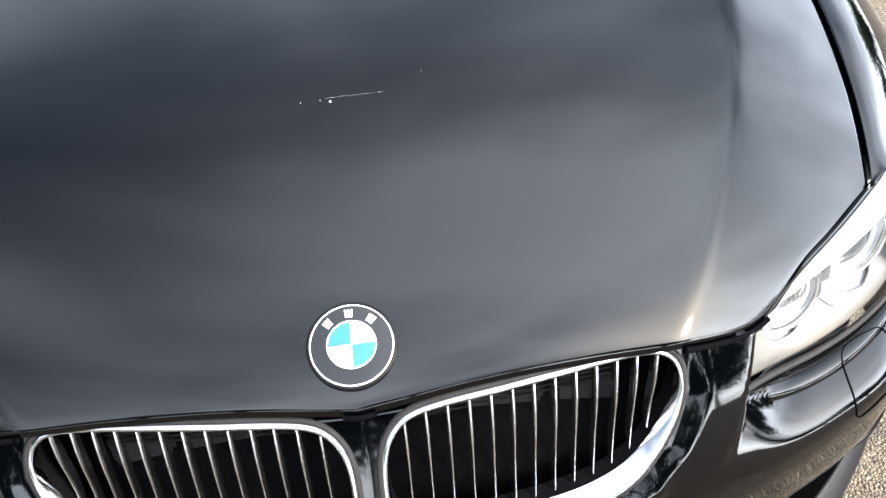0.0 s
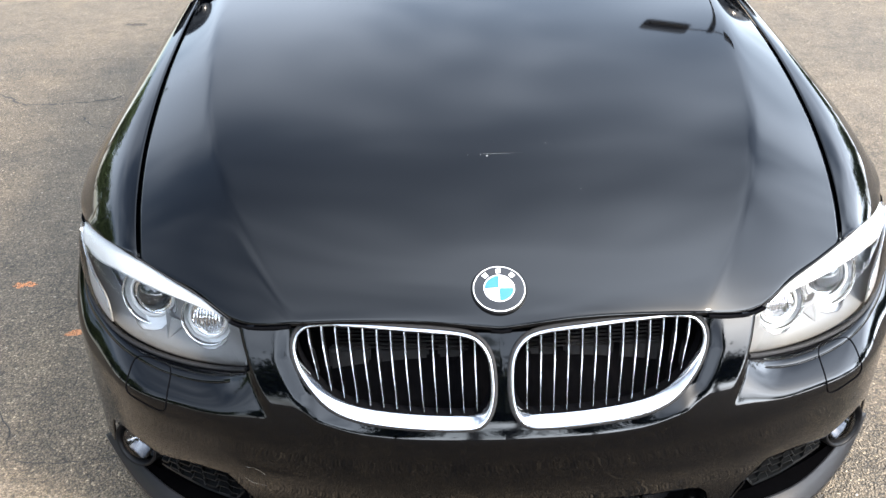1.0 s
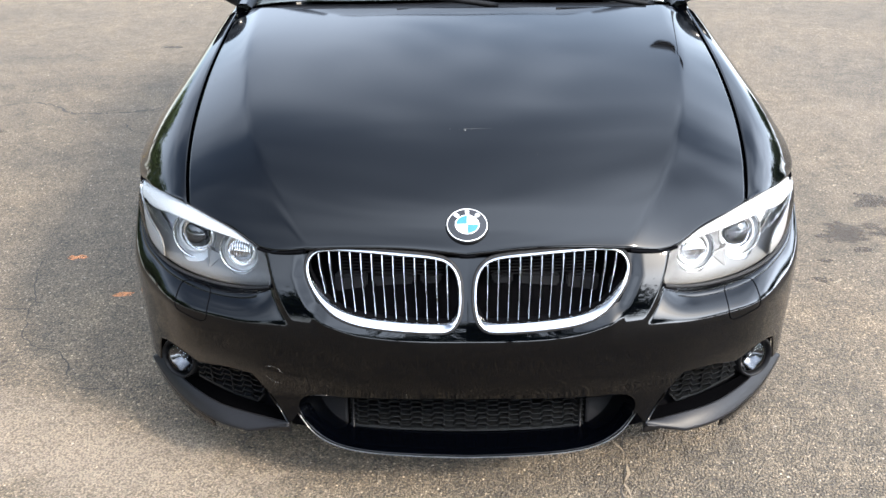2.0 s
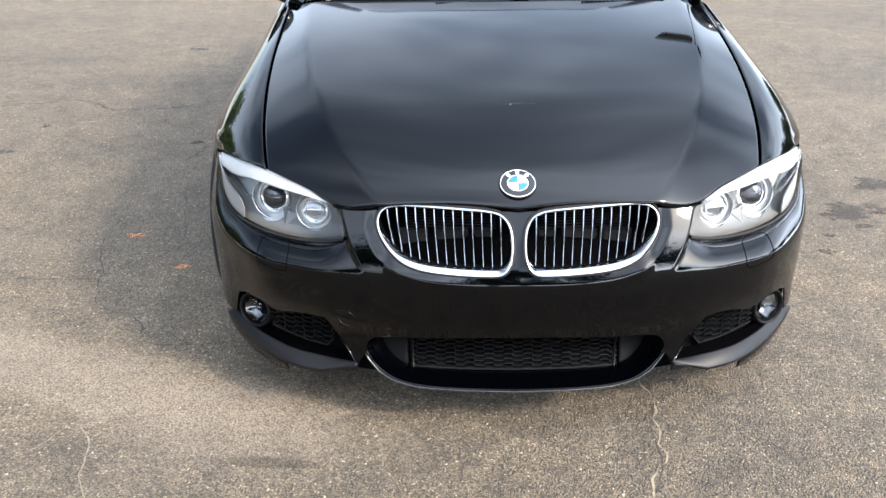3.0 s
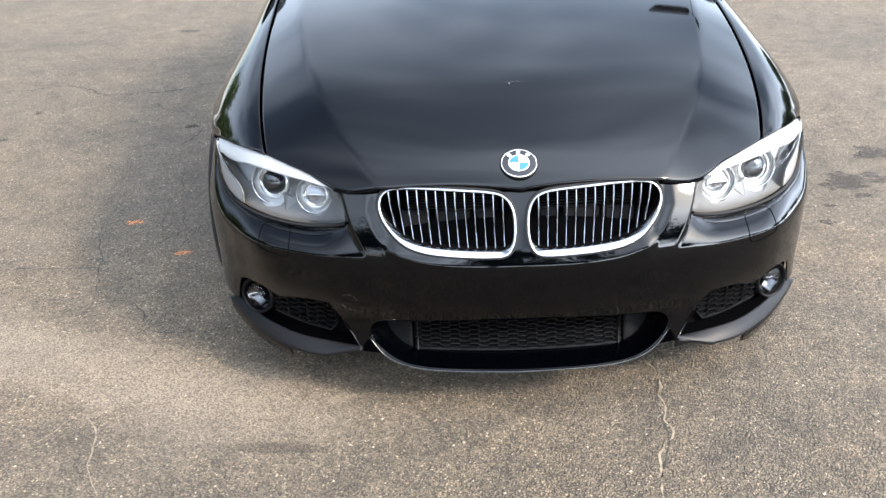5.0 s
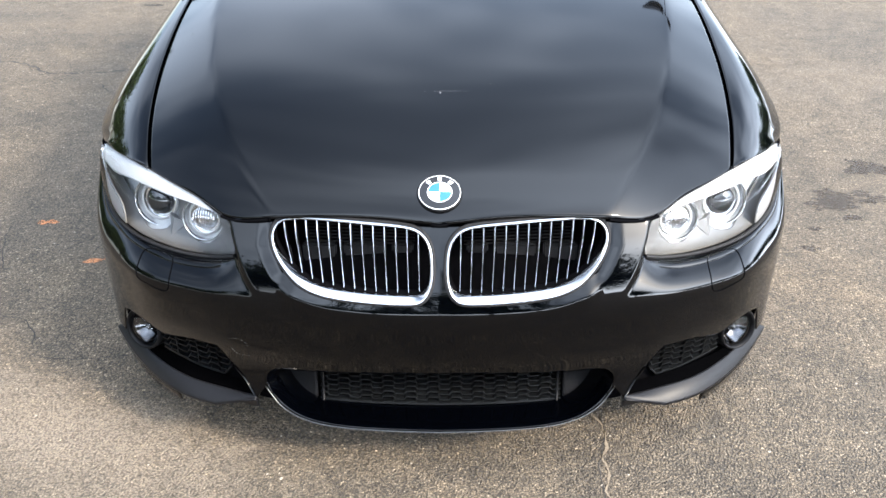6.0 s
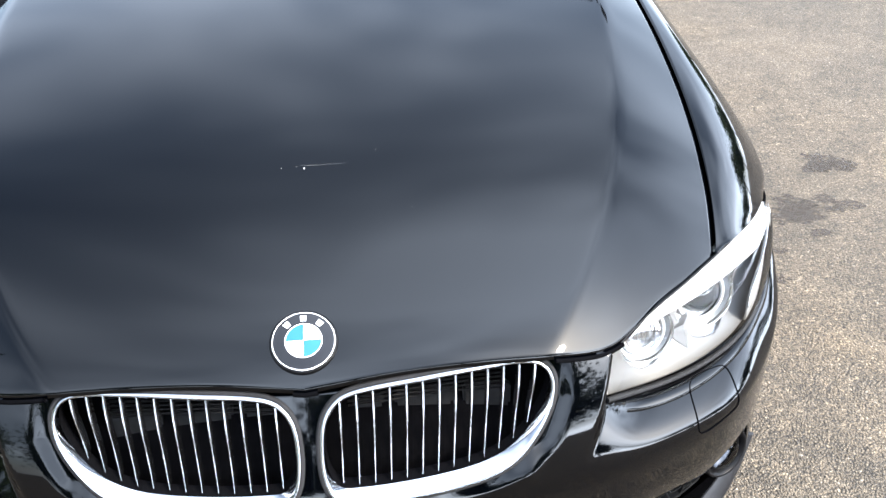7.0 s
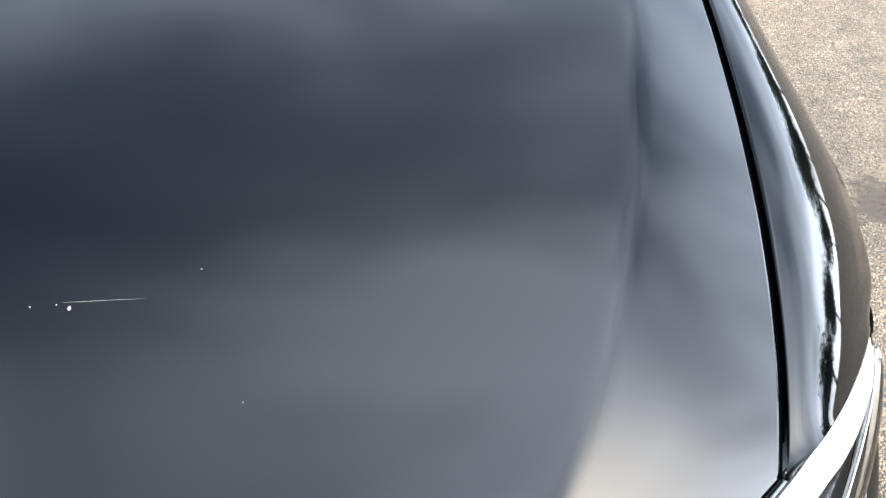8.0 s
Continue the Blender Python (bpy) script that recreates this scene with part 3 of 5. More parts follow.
for x, y, z in LAMP_LOW[1:]:
    grid_u = np.linspace(0.4, 1.1, 2801)
    e = np.hypot(bumper_at(grid_u, np.full(2801, z))[:, 0] - x, bumper_at(grid_u, np.full(2801, z))[:, 1] - y)
    lamp_hole.append((float(grid_u[e.argmin()]), z - 0.004))
lamp_hole += [(1.10, 0.618), (1.2, 0.62), (1.2, 0.70)]
ARCH_CUT = [(float(np.interp(0.80 - 0.315 * math.cos(a), plan_y(np.linspace(0.5, 1.15, 400)), np.linspace(0.5, 1.15, 400))), 0.318 + 0.332 * math.sin(a)) for a in np.linspace(-0.9, 0.85, 30)]
ARCH_CUT += [(1.25, ARCH_CUT[-1][1]), (1.25, ARCH_CUT[0][1])]


def mouth(half):
    return closed(half + [(-a, b) for a, b in half[::-1][1:-1]], 160)


# the lower intake: its edge on the bumper, and the foot of the tray behind the lip
INTAKE = mouth([(0, 0.297), (0.15, 0.293), (0.30, 0.283), (0.358, 0.268), (0.3715, 0.245), (0.362, 0.215), (0.335, 0.187), (0.295, 0.166), (0.24, 0.1565), (0.13, 0.1535), (0, 0.1525)])
INTAKE_FOOT = mouth([(0, 0.294), (0.15, 0.290), (0.27, 0.281), (0.325, 0.262), (0.335, 0.235), (0.322, 0.205), (0.298, 0.184), (0.270, 0.172), (0.22, 0.168), (0.13, 0.167), (0, 0.1665)])
SIDE_HOLE = [(0.474, 0.318), (0.54, 0.316), (0.61, 0.30), (0.66, 0.318), (0.72, 0.318), (0.758, 0.304), (0.776, 0.275), (0.786, 0.248), (0.797, 0.222), (0.87, 0.212), (1.2, 0.20), (1.2, 0.10), (0.398, 0.10), (0.398, 0.192), (0.44, 0.262)]
LOW_EDGE = [(0, 0.147), (0.13, 0.148), (0.205, 0.149), (0.263, 0.153), (0.31, 0.165), (0.344, 0.185), (0.375, 0.224), (0.399, 0.190), (0.399, 0.10), (0, 0.10)]
TOP_EDGE = [(0, 0.607), (0.05, 0.609), (0.331, 0.612), (0.35, 0.6095), (0.37, 0.6065), (0.40, 0.602), (0.437, 0.5965), (0.47, 0.5965), (0.47, 0.70), (0, 0.70)]
holes = [np.array(TOP_EDGE + [(-a, b) for a, b in TOP_EDGE[::-1][1:-1]], float)] + both(KIDNEY) + both(lamp_hole) + [INTAKE] + both(SIDE_HOLE) + both(ARCH_CUT) + [np.array(LOW_EDGE + [(-a, b) for a, b in LOW_EDGE[::-1][1:-1]], float)]
trimmed("bumper", bumper_at, np.linspace(-1.1, 1.1, 551), np.linspace(0.13, 0.622, 145), holes, PAINT, car, thick=0.004)

# painted ledge between the bumper and the foot of each headlamp
for s in (1, -1):
    edge = bumper_at(np.array([a for a, b in lamp_hole[3:3 + len(LAMP_LOW) - 1]]), np.array([b for a, b in lamp_hole[3:3 + len(LAMP_LOW) - 1]]))
    foot = np.array(LAMP_LOW[1:]) + (0, -0.002, -0.005)
    first = bumper_at(np.array([0.4145]), np.array([0.521]))[0]
    edge, foot = np.concatenate([[first], edge]), np.concatenate([[np.array(LAMP_LOW[0]) + (0, -0.002, -0.005)], foot])
    skirt = bumper_at(np.array([0.4145] + [a for a, b in lamp_hole[3:3 + len(LAMP_LOW) - 1]]), np.array([0.521] + [b for a, b in lamp_hole[3:3 + len(LAMP_LOW) - 1]]) - 0.008)
    e2, f2, k2 = along(edge, 70), along(foot, 70), along(skirt, 70)
    lift = np.array((0, -0.0006, 0.0006)) * np.minimum(np.linspace(0, 8, 70), 1)[:, None]
    sheet("lamp_ledge", np.stack([k2 + (0, 0.0010, -0.002), k2 + lift * 0.6, (k2 + e2) / 2 + lift, e2 + lift, e2 * 0.8 + f2 * 0.2 + lift * 0.6, e2 * 0.4 + f2 * 0.6, f2], 1) * (s, 1, 1), PAINT, car, flip=s < 0, thick=0.003)

# a metal strip painted as the glint on the lower lip, and the washer covers in the bumper
def on_bumper(pts, out=0.0):
    a = np.array(pts, float)
    p = bumper_at(a[:, 0], a[:, 1])
    e = 1e-3
    du = bumper_at(a[:, 0] + e, a[:, 1]) - p
    dz = bumper_at(a[:, 0], a[:, 1] + e) - p
    nrm = np.cross(du, dz)
    nrm /= np.linalg.norm(nrm, axis=1)[:, None]
    return p + out * nrm


def strip_ob(name, path, radius, mat, parent, k=8, close=False, label="", flat=1.0):
    v, f = tube(path, radius, k, close, flat)
    return mesh_ob(name, v, f, mat, parent, label)


lip = [(a, b) for a, b in LOW_EDGE[:7]]
lip = along([(-a, b) for a, b in lip[::-1]] + lip[1:], 90)
strip_ob("lip_edge", on_bumper(lip, 0.001), 0.0012, LIP_GLINT, car, label="thin metal strip put in as the glint along the lower lip")

# black shut line in front of the bonnet
for a, b in ((-0.440, -0.334), (-0.016, 0.016), (0.334, 0.440)):
    xs = np.linspace(a, b, 24)
    yn = front_y(np.abs(xs)) + 0.0020
    strip_ob("bonnet_gap", np.stack([xs, yn, bonnet_z(xs, yn + 0.0010) - nose_roll(np.abs(xs)) - 0.0022], 1), 0.0034, DARK, car, 6, label="black shut line before the bonnet")

CAP = closed([(0.566, 0.440), (0.560, 0.470), (0.562, 0.486), (0.580, 0.4905), (0.622, 0.4895), (0.640, 0.485), (0.645, 0.468), (0.645, 0.445), (0.62, 0.4385)], 60)
for s in (1, -1):
    ring = on_bumper(CAP * (s, 1), 0.0006)
    strip_ob("washer_cover_gap", ring, 0.0009, DARK, car, 6, True, label="dark outline of a washer cover")

# ---- kidney grilles ----
N_SLAT = 13


def kidney(side):
    g = new("grille")
    g.parent = car
    g["label"] = "chrome-framed kidney grille with upright slats"
    c = np.array([0.172, 0.545])
    out = KIDNEY
    inw = np.roll(out, -1, 0) - np.roll(out, 1, 0)
    inw = np.stack([-inw[:, 1], inw[:, 0]], 1)
    inw /= np.linalg.norm(inw, axis=1)[:, None]
    if ((c - out) * inw).sum(1).mean() < 0:
        inw = -inw
    for _ in range(3):
        inw = (np.roll(inw, 1, 0) + inw + np.roll(inw, -1, 0)) / 3
    low = np.clip(inw[:, 1], 0, 1) ** 1.5      # the sill at the foot is deep
    prof = [(-0.0015, 0.012, 0), (-0.0015, -0.002, 0), (0.0003, -0.0045, 0), (0.0022, -0.0052, 0), (0.0040, -0.0042, 0.0007), (0.0052, -0.001, 0.0022), (0.0060, 0.011, 0.0046), (0.0064, 0.030, 0.0052)]
    rings = []
    for w, d, extra in prof:
        q = out + inw * (w + extra * low[:, None])
        p = bumper_at(q[:, 0], q[:, 1])
        base = bumper_at(out[:, 0], out[:, 1])
        p[:, 1] = base[:, 1] + 0.45 * (p[:, 1] - base[:, 1]) + d + 0.006 * low * (extra > 0)
        rings.append(p)
    grid = np.array(rings) * (side, 1, 1)
    n, m = grid.shape[:2]
    f = []
    wall = []
    for i in range(n - 1):
        for j in range(m):
            q = (i * m + j, i * m + (j + 1) % m, (i + 1) * m + (j + 1) % m, (i + 1) * m + j)
            (f if i < n - 2 else wall).append(q if side < 0 else q[::-1])
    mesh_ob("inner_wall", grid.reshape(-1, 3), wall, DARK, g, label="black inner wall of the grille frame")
    mesh_ob("frame", grid.reshape(-1, 3), f, FRAME_CHROME, g, label="bright chrome surround")
    # dark gap round the frame
    strip_ob("seal", (bumper_at(out[:, 0] - 0.0022 * inw[:, 0], out[:, 1] - 0.0022 * inw[:, 1]) + (0, 0.001, 0)) * (side, 1, 1), 0.0042, RUBBER, g, 6, True, label="black rubber seal")
    # slats: upright, leaning back towards the sill
    for i in range(N_SLAT):
        x = 0.0415 + 0.0222 * i
        zs, xb = np.linspace(0.47, 0.63, 161), x * 0.955
        hit = zs[inside(np.full(161, x), zs, out)]
        hit_b = zs[inside(np.full(161, xb), zs, out)]
        zt, zb = max(hit) - 0.007, min(hit_b) + 0.0125
        ys = [float(bumper_at(np.array([x]), np.array([z]))[0, 1]) for z in (zt, zb)]
        path = along([(x, ys[0] + 0.004, zt), (x * 0.992, ys[0] * 0.7 + ys[1] * 0.3 + 0.008, zt * 0.7 + zb * 0.3), (x * 0.975, ys[0] * 0.35 + ys[1] * 0.65 + 0.015, zt * 0.35 + zb * 0.65), (xb, ys[1] + 0.018, zb)], 14)
        wid = np.interp(np.linspace(0, 1, 14), [0, 0.36, 0.50, 1], [0.0022, 0.0020, 0.0014, 0.0010])
        verts = []
        for p, w in zip(path, wid):
            for dx, dy_ in ((-0.4, 0), (0.4, 0), (1, 0.003), (1, 0.016), (-1, 0.016), (-1, 0.003)):
                verts.append(((p[0] + dx * w) * side, p[1] + dy_, p[2] + dy_ * 0.3))
        k, nn = 6, len(path)
        faces = [(a * k + j, a * k + (j + 1) % k, (a + 1) * k + (j + 1) % k, (a + 1) * k + j) for a in range(nn - 1) for j in range(k)]
        faces += [tuple(range(k)), tuple((nn - 1) * k + j for j in range(k))]
        if side > 0:
            faces = [q[::-1] for q in faces]
        mesh_ob("slat", verts, faces, SLAT, g, smooth=False)
    # cooler fins behind the upper part, and the dark box round them
    for i in range(7):
        z = 0.548 + 0.0075 * i
        v, f2 = tube([(0.05 * side, 0.085, z), (0.27 * side, 0.105, z)], 0.0016, 6)
        mesh_ob("fin", v, f2, PLASTIC, g)
    for x0, x1 in ((0.055, 0.10), (0.115, 0.20), (0.215, 0.285)):
        bm = bmesh.new()
        bmesh.ops.create_cube(bm, size=1, matrix=Matrix.LocRotScale(((x0 + x1) / 2 * side, 0.135, 0.505), None, (x1 - x0, 0.02, 0.045)))
        bmesh.ops.bevel(bm, geom=bm.edges[:], offset=0.004, segments=2, affect="EDGES")
        part("duct_panel", bm, RUBBER, g, "dull black duct panel")
    return g


for s in (1, -1):
    kidney(s)

# ---- near-black sheets for the shade inside, shutting off the view through the openings ----
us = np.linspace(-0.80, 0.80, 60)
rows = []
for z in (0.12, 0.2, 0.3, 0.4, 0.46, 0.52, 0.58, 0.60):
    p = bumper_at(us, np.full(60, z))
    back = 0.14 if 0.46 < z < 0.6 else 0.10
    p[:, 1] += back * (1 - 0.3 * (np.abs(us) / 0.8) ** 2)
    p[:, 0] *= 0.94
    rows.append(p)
sheet("front_backing", np.array(rows).transpose(1, 0, 2), DARK, car, label="near-black sheet standing in for the shade behind the openings")
# near-black sheet in place of the shaded space under the bonnet
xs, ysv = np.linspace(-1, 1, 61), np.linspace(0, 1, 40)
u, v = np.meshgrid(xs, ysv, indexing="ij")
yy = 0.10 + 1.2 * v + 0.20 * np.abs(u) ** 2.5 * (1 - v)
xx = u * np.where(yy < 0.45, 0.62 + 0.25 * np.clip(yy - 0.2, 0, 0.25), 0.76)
sheet("bay_backing", np.stack([xx, yy, bonnet_z(xx, yy) - 0.035], 2), DARK, car, label="near-black sheet standing in for the shade under the bonnet")

# ---- emblem on the bonnet ----
def emblem():
    y0 = 0.092
    z0 = float(zc(y0))
    slope = float((zc(y0 + 0.01) - zc(y0 - 0.01)) / 0.02)
    m = Matrix.Translation((0, y0, z0)) @ Matrix.Rotation(math.atan(slope), 4, "X")
    e = new("emblem")
    e.parent = car
    e["label"] = "round black badge with blue and white quarters"
    v, f = lathe([(0.0452, -0.004), (0.0450, 0.0008), (0.0440, 0.0022), (0.0425, 0.0026), (0.0415, 0.0020)], 72, m)
    mesh_ob("bezel", v, f, PLASTIC, e)
    v, f = lathe([(0.0416, 0.0018), (0.0413, 0.0033), (0.0407, 0.0034), (0.0404, 0.0030)], 72, m)
    mesh_ob("outer_ring", v, f, WHITE, e)
    dome = lambda r: 0.0030 + 0.0016 * (1 - (r / 0.0395) ** 2)
    v, f = lathe([(r, dome(r)) for r in (0.0406, 0.036, 0.032, 0.028, 0.0245)], 72, m)
    mesh_ob("field", v, f, GLOSS_BLACK, e)
    v, f = lathe([(0.0246, dome(0.0246)), (0.0243, dome(0.024) + 0.0005), (0.0236, dome(0.0236) + 0.0004), (0.0233, dome(0.0233))], 72, m)
    mesh_ob("inner_ring", v, f, WHITE, e)
    for q in range(4):
        verts, faces = [], []
        rs, an = np.linspace(0.0004, 0.0234, 6), np.linspace(q * math.pi / 2 + 0.01, (q + 1) * math.pi / 2 - 0.01, 16)
        for r in rs:
            for a in an:
                verts.append(m @ Vector((r * math.cos(a), r * math.sin(a), dome(r) + 0.0002)))
        for i in range(5):
            for j in range(15):
                faces.append((i * 16 + j, (i + 1) * 16 + j, (i + 1) * 16 + j + 1, i * 16 + j + 1))
        mesh_ob("quarter", verts, faces, BLUE if q in (1, 3) else WHITE, e, label="blue quarter" if q in (1, 3) else "white quarter")
    # plain bars where the raised marks stand
    for ang in (132, 90, 48):
        for off in (-5.2, 0.0, 5.2):
            bm = bmesh.new()
            bmesh.ops.create_cube(bm, size=1, matrix=m @ Matrix.Rotation(radians(ang + off), 4, "Z") @ Matrix.LocRotScale((0.0320, 0, dome(0.032) + 0.0004), None, (0.0080, 0.0015, 0.0012)))
            part("mark", bm, WHITE, e)


emblem()

# ---- headlamps ----
def headlamp(side):
    h = new("headlamp")
    h.parent = car
    h["label"] = "clear headlamp with two round projectors and a white upper strip"
    n, m = 80, 24
    top, low = along(LAMP_TOP, n), along(LAMP_LOW, n)
    t, s_ = np.linspace(0, 1, m)[None, :, None], np.linspace(0, 1, n)[:, None, None]
    flat = top[:, None] * (1 - t) + low[:, None] * t
    fwd = np.array([0.50, -0.80, 0.33]) / np.linalg.norm([0.50, -0.80, 0.33])
    bulge = 0.030 * (4 * t * (1 - t)) ** 0.8 * np.sin(math.pi * (0.12 + 0.8 * s_)) ** 0.5
    lens = flat + bulge * fwd
    fl = side > 0
    k = np.array([side, 1, 1.0])
    cover = sheet("lens", lens * k, GLASS, h, flip=fl, label="clear outer lens")
    cover.visible_shadow = False
    # bowl behind the lens
    deep = 0.012 + 0.075 * np.sin(math.pi * np.clip(t, 0, 1)) ** 0.7 * (1 - 0.55 * t) * np.sin(math.pi * (0.06 + 0.88 * s_)) ** 0.6
    bowl = flat - deep * fwd
    sheet("bowl", bowl * k, LAMP_BOWL, h, flip=fl, label="dull silver bowl behind the projectors")
    # smooth panel in front of the bowl, open round the two projectors
    spots = (((0.617, 0.262, 0.563), 0.056, "main"), ((0.499, 0.181, 0.558), 0.047, "inner"))
    axis_r = np.array((0.20, -0.95, 0.18)) / np.linalg.norm((0.20, -0.95, 0.18))
    tops, lows = spline(np.linspace(0, 1, n), top), spline(np.linspace(0, 1, n), low)

    def panel_at(u, v):
        a, b = tops(np.ravel(u)).reshape(*np.shape(u), 3), lows(np.ravel(u)).reshape(*np.shape(u), 3)
        v_ = np.asarray(v)[..., None]
        deep_ = 0.008 + 0.034 * np.sin(math.pi * np.clip(v_, 0, 1)) * np.sin(math.pi * (0.06 + 0.88 * np.asarray(u)[..., None])) ** 0.6
        return a * (1 - v_) + b * v_ - deep_ * fwd
    gu, gv = np.meshgrid(np.linspace(0, 1, 161), np.linspace(0, 1, 81), indexing="ij")
    cloud = panel_at(gu, gv)
    rings = []
    for c, r, _ in spots:
        e1 = np.cross(axis_r, (0, 0, 1.0))
        e1 /= np.linalg.norm(e1)
        e2 = np.cross(axis_r, e1)
        ring = []
        for a in np.linspace(0, 2 * math.pi, 48, endpoint=False):
            p = np.array(c) + 1.05 * r * (math.cos(a) * e1 + math.sin(a) * e2)
            dd = cloud - p
            off = np.linalg.norm(dd - (dd @ axis_r)[..., None] * axis_r, axis=-1)
            i = np.unravel_index(off.argmin(), off.shape)
            ring.append((gu[i], gv[i]))
        rings.append(np.array(ring))
    # the outer chamber is open from the light strip down to the side panel
    rings.append(np.array([(0.56, 0.16), (0.70, 0.20), (0.84, 0.34), (0.90, 0.52), (0.86, 0.60), (0.76, 0.62), (0.66, 0.66), (0.62, 0.60)]))
    trimmed("inner_panel", lambda u, v: panel_at(u, v) * k, np.linspace(0.02, 0.97, 121), np.linspace(0.05, 0.99, 61), rings, LAMP_PALE, h, flip=side > 0, label="smooth pale grey inner panel", thick=0.002)
    # white strip along the upper edge, wider towards the outer end
    wid = np.interp(np.linspace(0, 1, n), [0, 0.06, 0.12, 0.3, 0.6, 0.85, 1], [0.01, 0.06, 0.12, 0.18, 0.25, 0.42, 0.85])[:, None, None]
    tt = t[:, :10] / t[0, 9, 0] * wid
    strip = top[:, None] * (1 - tt) + low[:, None] * tt
    strip = strip + fwd * (0.62 * 0.030 * (4 * tt * (1 - tt)) ** 0.8 * np.sin(math.pi * (0.12 + 0.8 * s_)) ** 0.5 - 0.004)
    sheet("light_strip", strip[4:] * k, LAMP_WHITE, h, flip=fl, label="white upper light strip", thick=0.006)
    # pale side panel at the outer lower end, narrowing in a curve towards its tips
    fs = np.linspace(0.575, 0.985, 44)
    f0 = np.interp(fs, [0.575, 0.60, 0.64, 0.70, 0.80, 0.90, 0.985], [0.80, 0.72, 0.66, 0.625, 0.60, 0.62, 0.78])[:, None, None]
    ft = f0 + (0.985 - f0) * t[:, :14] / t[0, 13, 0]
    a, b = tops(fs)[:, None], lows(fs)[:, None]
    fin = a * (1 - ft) + b * ft
    fin = fin + fwd * (0.012 * (1 - t[:, :14] / t[0, 13, 0]) - 0.003)
    sheet("side_panel", fin * k, LAMP_FIN, h, flip=fl, label="pale outer panel", thick=0.003)
    ridge = fin[:, 0] * 0.98 + fin[:, 1] * 0.02
    strip_ob("panel_edge", (ridge + fwd * 0.001) * k, 0.0012, SATIN, h, 6, label="bright edge of the outer panel")
    # wedge in the panel under the gap between the two projectors
    tip, left, right = panel_at(np.array([0.345]), np.array([0.86]))[0], panel_at(np.array([0.30]), np.array([0.60]))[0], panel_at(np.array([0.405]), np.array([0.56]))[0]
    crest = (left + right) / 2 + fwd * 0.012
    mesh_ob("panel_wedge", [p * k for p in (tip, left, right, crest, tip - fwd * 0.006, left - fwd * 0.006, right - fwd * 0.006)], [(0, 3, 1), (0, 2, 3), (1, 3, 2), (4, 5, 6), (0, 1, 5, 4), (1, 2, 6, 5), (2, 0, 4, 6)], LAMP_PALE, h, smooth=False, label="pale wedge between the projectors")
    # black seal along the lower edge
    strip_ob("seal", (low + (0, -0.002, -0.002)) * k, 0.0042, RUBBER, h, 8, label="black rubber seal")
    strip_ob("seam", (top + (0, 0.001, 0.001)) * k, 0.0015, RUBBER, h, 6, label="thin dark seam")
    for (x, y, z), r, kind in spots:
        axis = Vector((0.20 * side, -0.95, 0.18)).normalized()
        mm = Matrix.Translation((x * side, y, z)) @ axis.to_track_quat("Z", "Y").to_matrix().to_4x4()
        pr = mesh_ob("projector", *lathe([(r * 1.0, -0.045), (r * 1.02, -0.006), (r * 1.005, 0.002), (r * 0.975, 0.004), (r * 0.95, 0.001), (r * 0.94, -0.008)], 56, mm), SATIN, h, label="bright ring of a projector lamp")
        mesh_ob("reflector", *lathe([(r * 0.945, -0.004), (r * 0.90, -0.012), (r * 0.84, -0.016), (r * 0.78, -0.012)], 56, mm), LAMP_BOWL, pr, label="silver reflector")
        v, f = tube([tuple(mm @ Vector((r * 0.73 * math.cos(a), r * 0.73 * math.sin(a), -0.006))) for a in np.linspace(0, 2 * math.pi, 56, endpoint=False)], r * 0.055, 8, True, up=tuple(axis))
        mesh_ob("light_ring", v, f, LAMP_WHITE, pr, label="white ring light")
        mesh_ob("inner_reflector", *lathe([(r * 0.69, -0.006), (r * 0.64, -0.012), (r * 0.60, -0.016), (r * 0.575, -0.010)], 56, mm), CHROME, pr, label="chrome inner reflector")
        rr = r * 0.58
        prof = [(rr * math.cos(a), -0.012 + 0.022 * math.sin(a)) for a in np.linspace(0, math.pi / 2 - 0.02, 10)] + [(0.0002, 0.010)]
        if kind == "main":
            mesh_ob("glass", *lathe(prof, 48, mm), DARK_GLASS, pr, label="dark projector glass")
        else:
            mesh_ob("glass", *lathe([(a, b - 0.014) for a, b in prof], 48, mm), SATIN, pr, label="ribbed bright reflector")
            for j in range(-4, 5):
                w = rr * math.sqrt(max(0, 1 - (j / 4.7) ** 2))
                path = [tuple(mm @ Vector((j * rr / 4.7, q * w * 0.9, -0.016 + 0.016 * math.sqrt(max(0, 1 - q * q * 0.8))))) for q in np.linspace(-1, 1, 9)]
                v, f = tube(path, 0.0016, 6)
                mesh_ob("rib", v, f, CHROME, pr)
    return h


for s in (1, -1):
    headlamp(s)

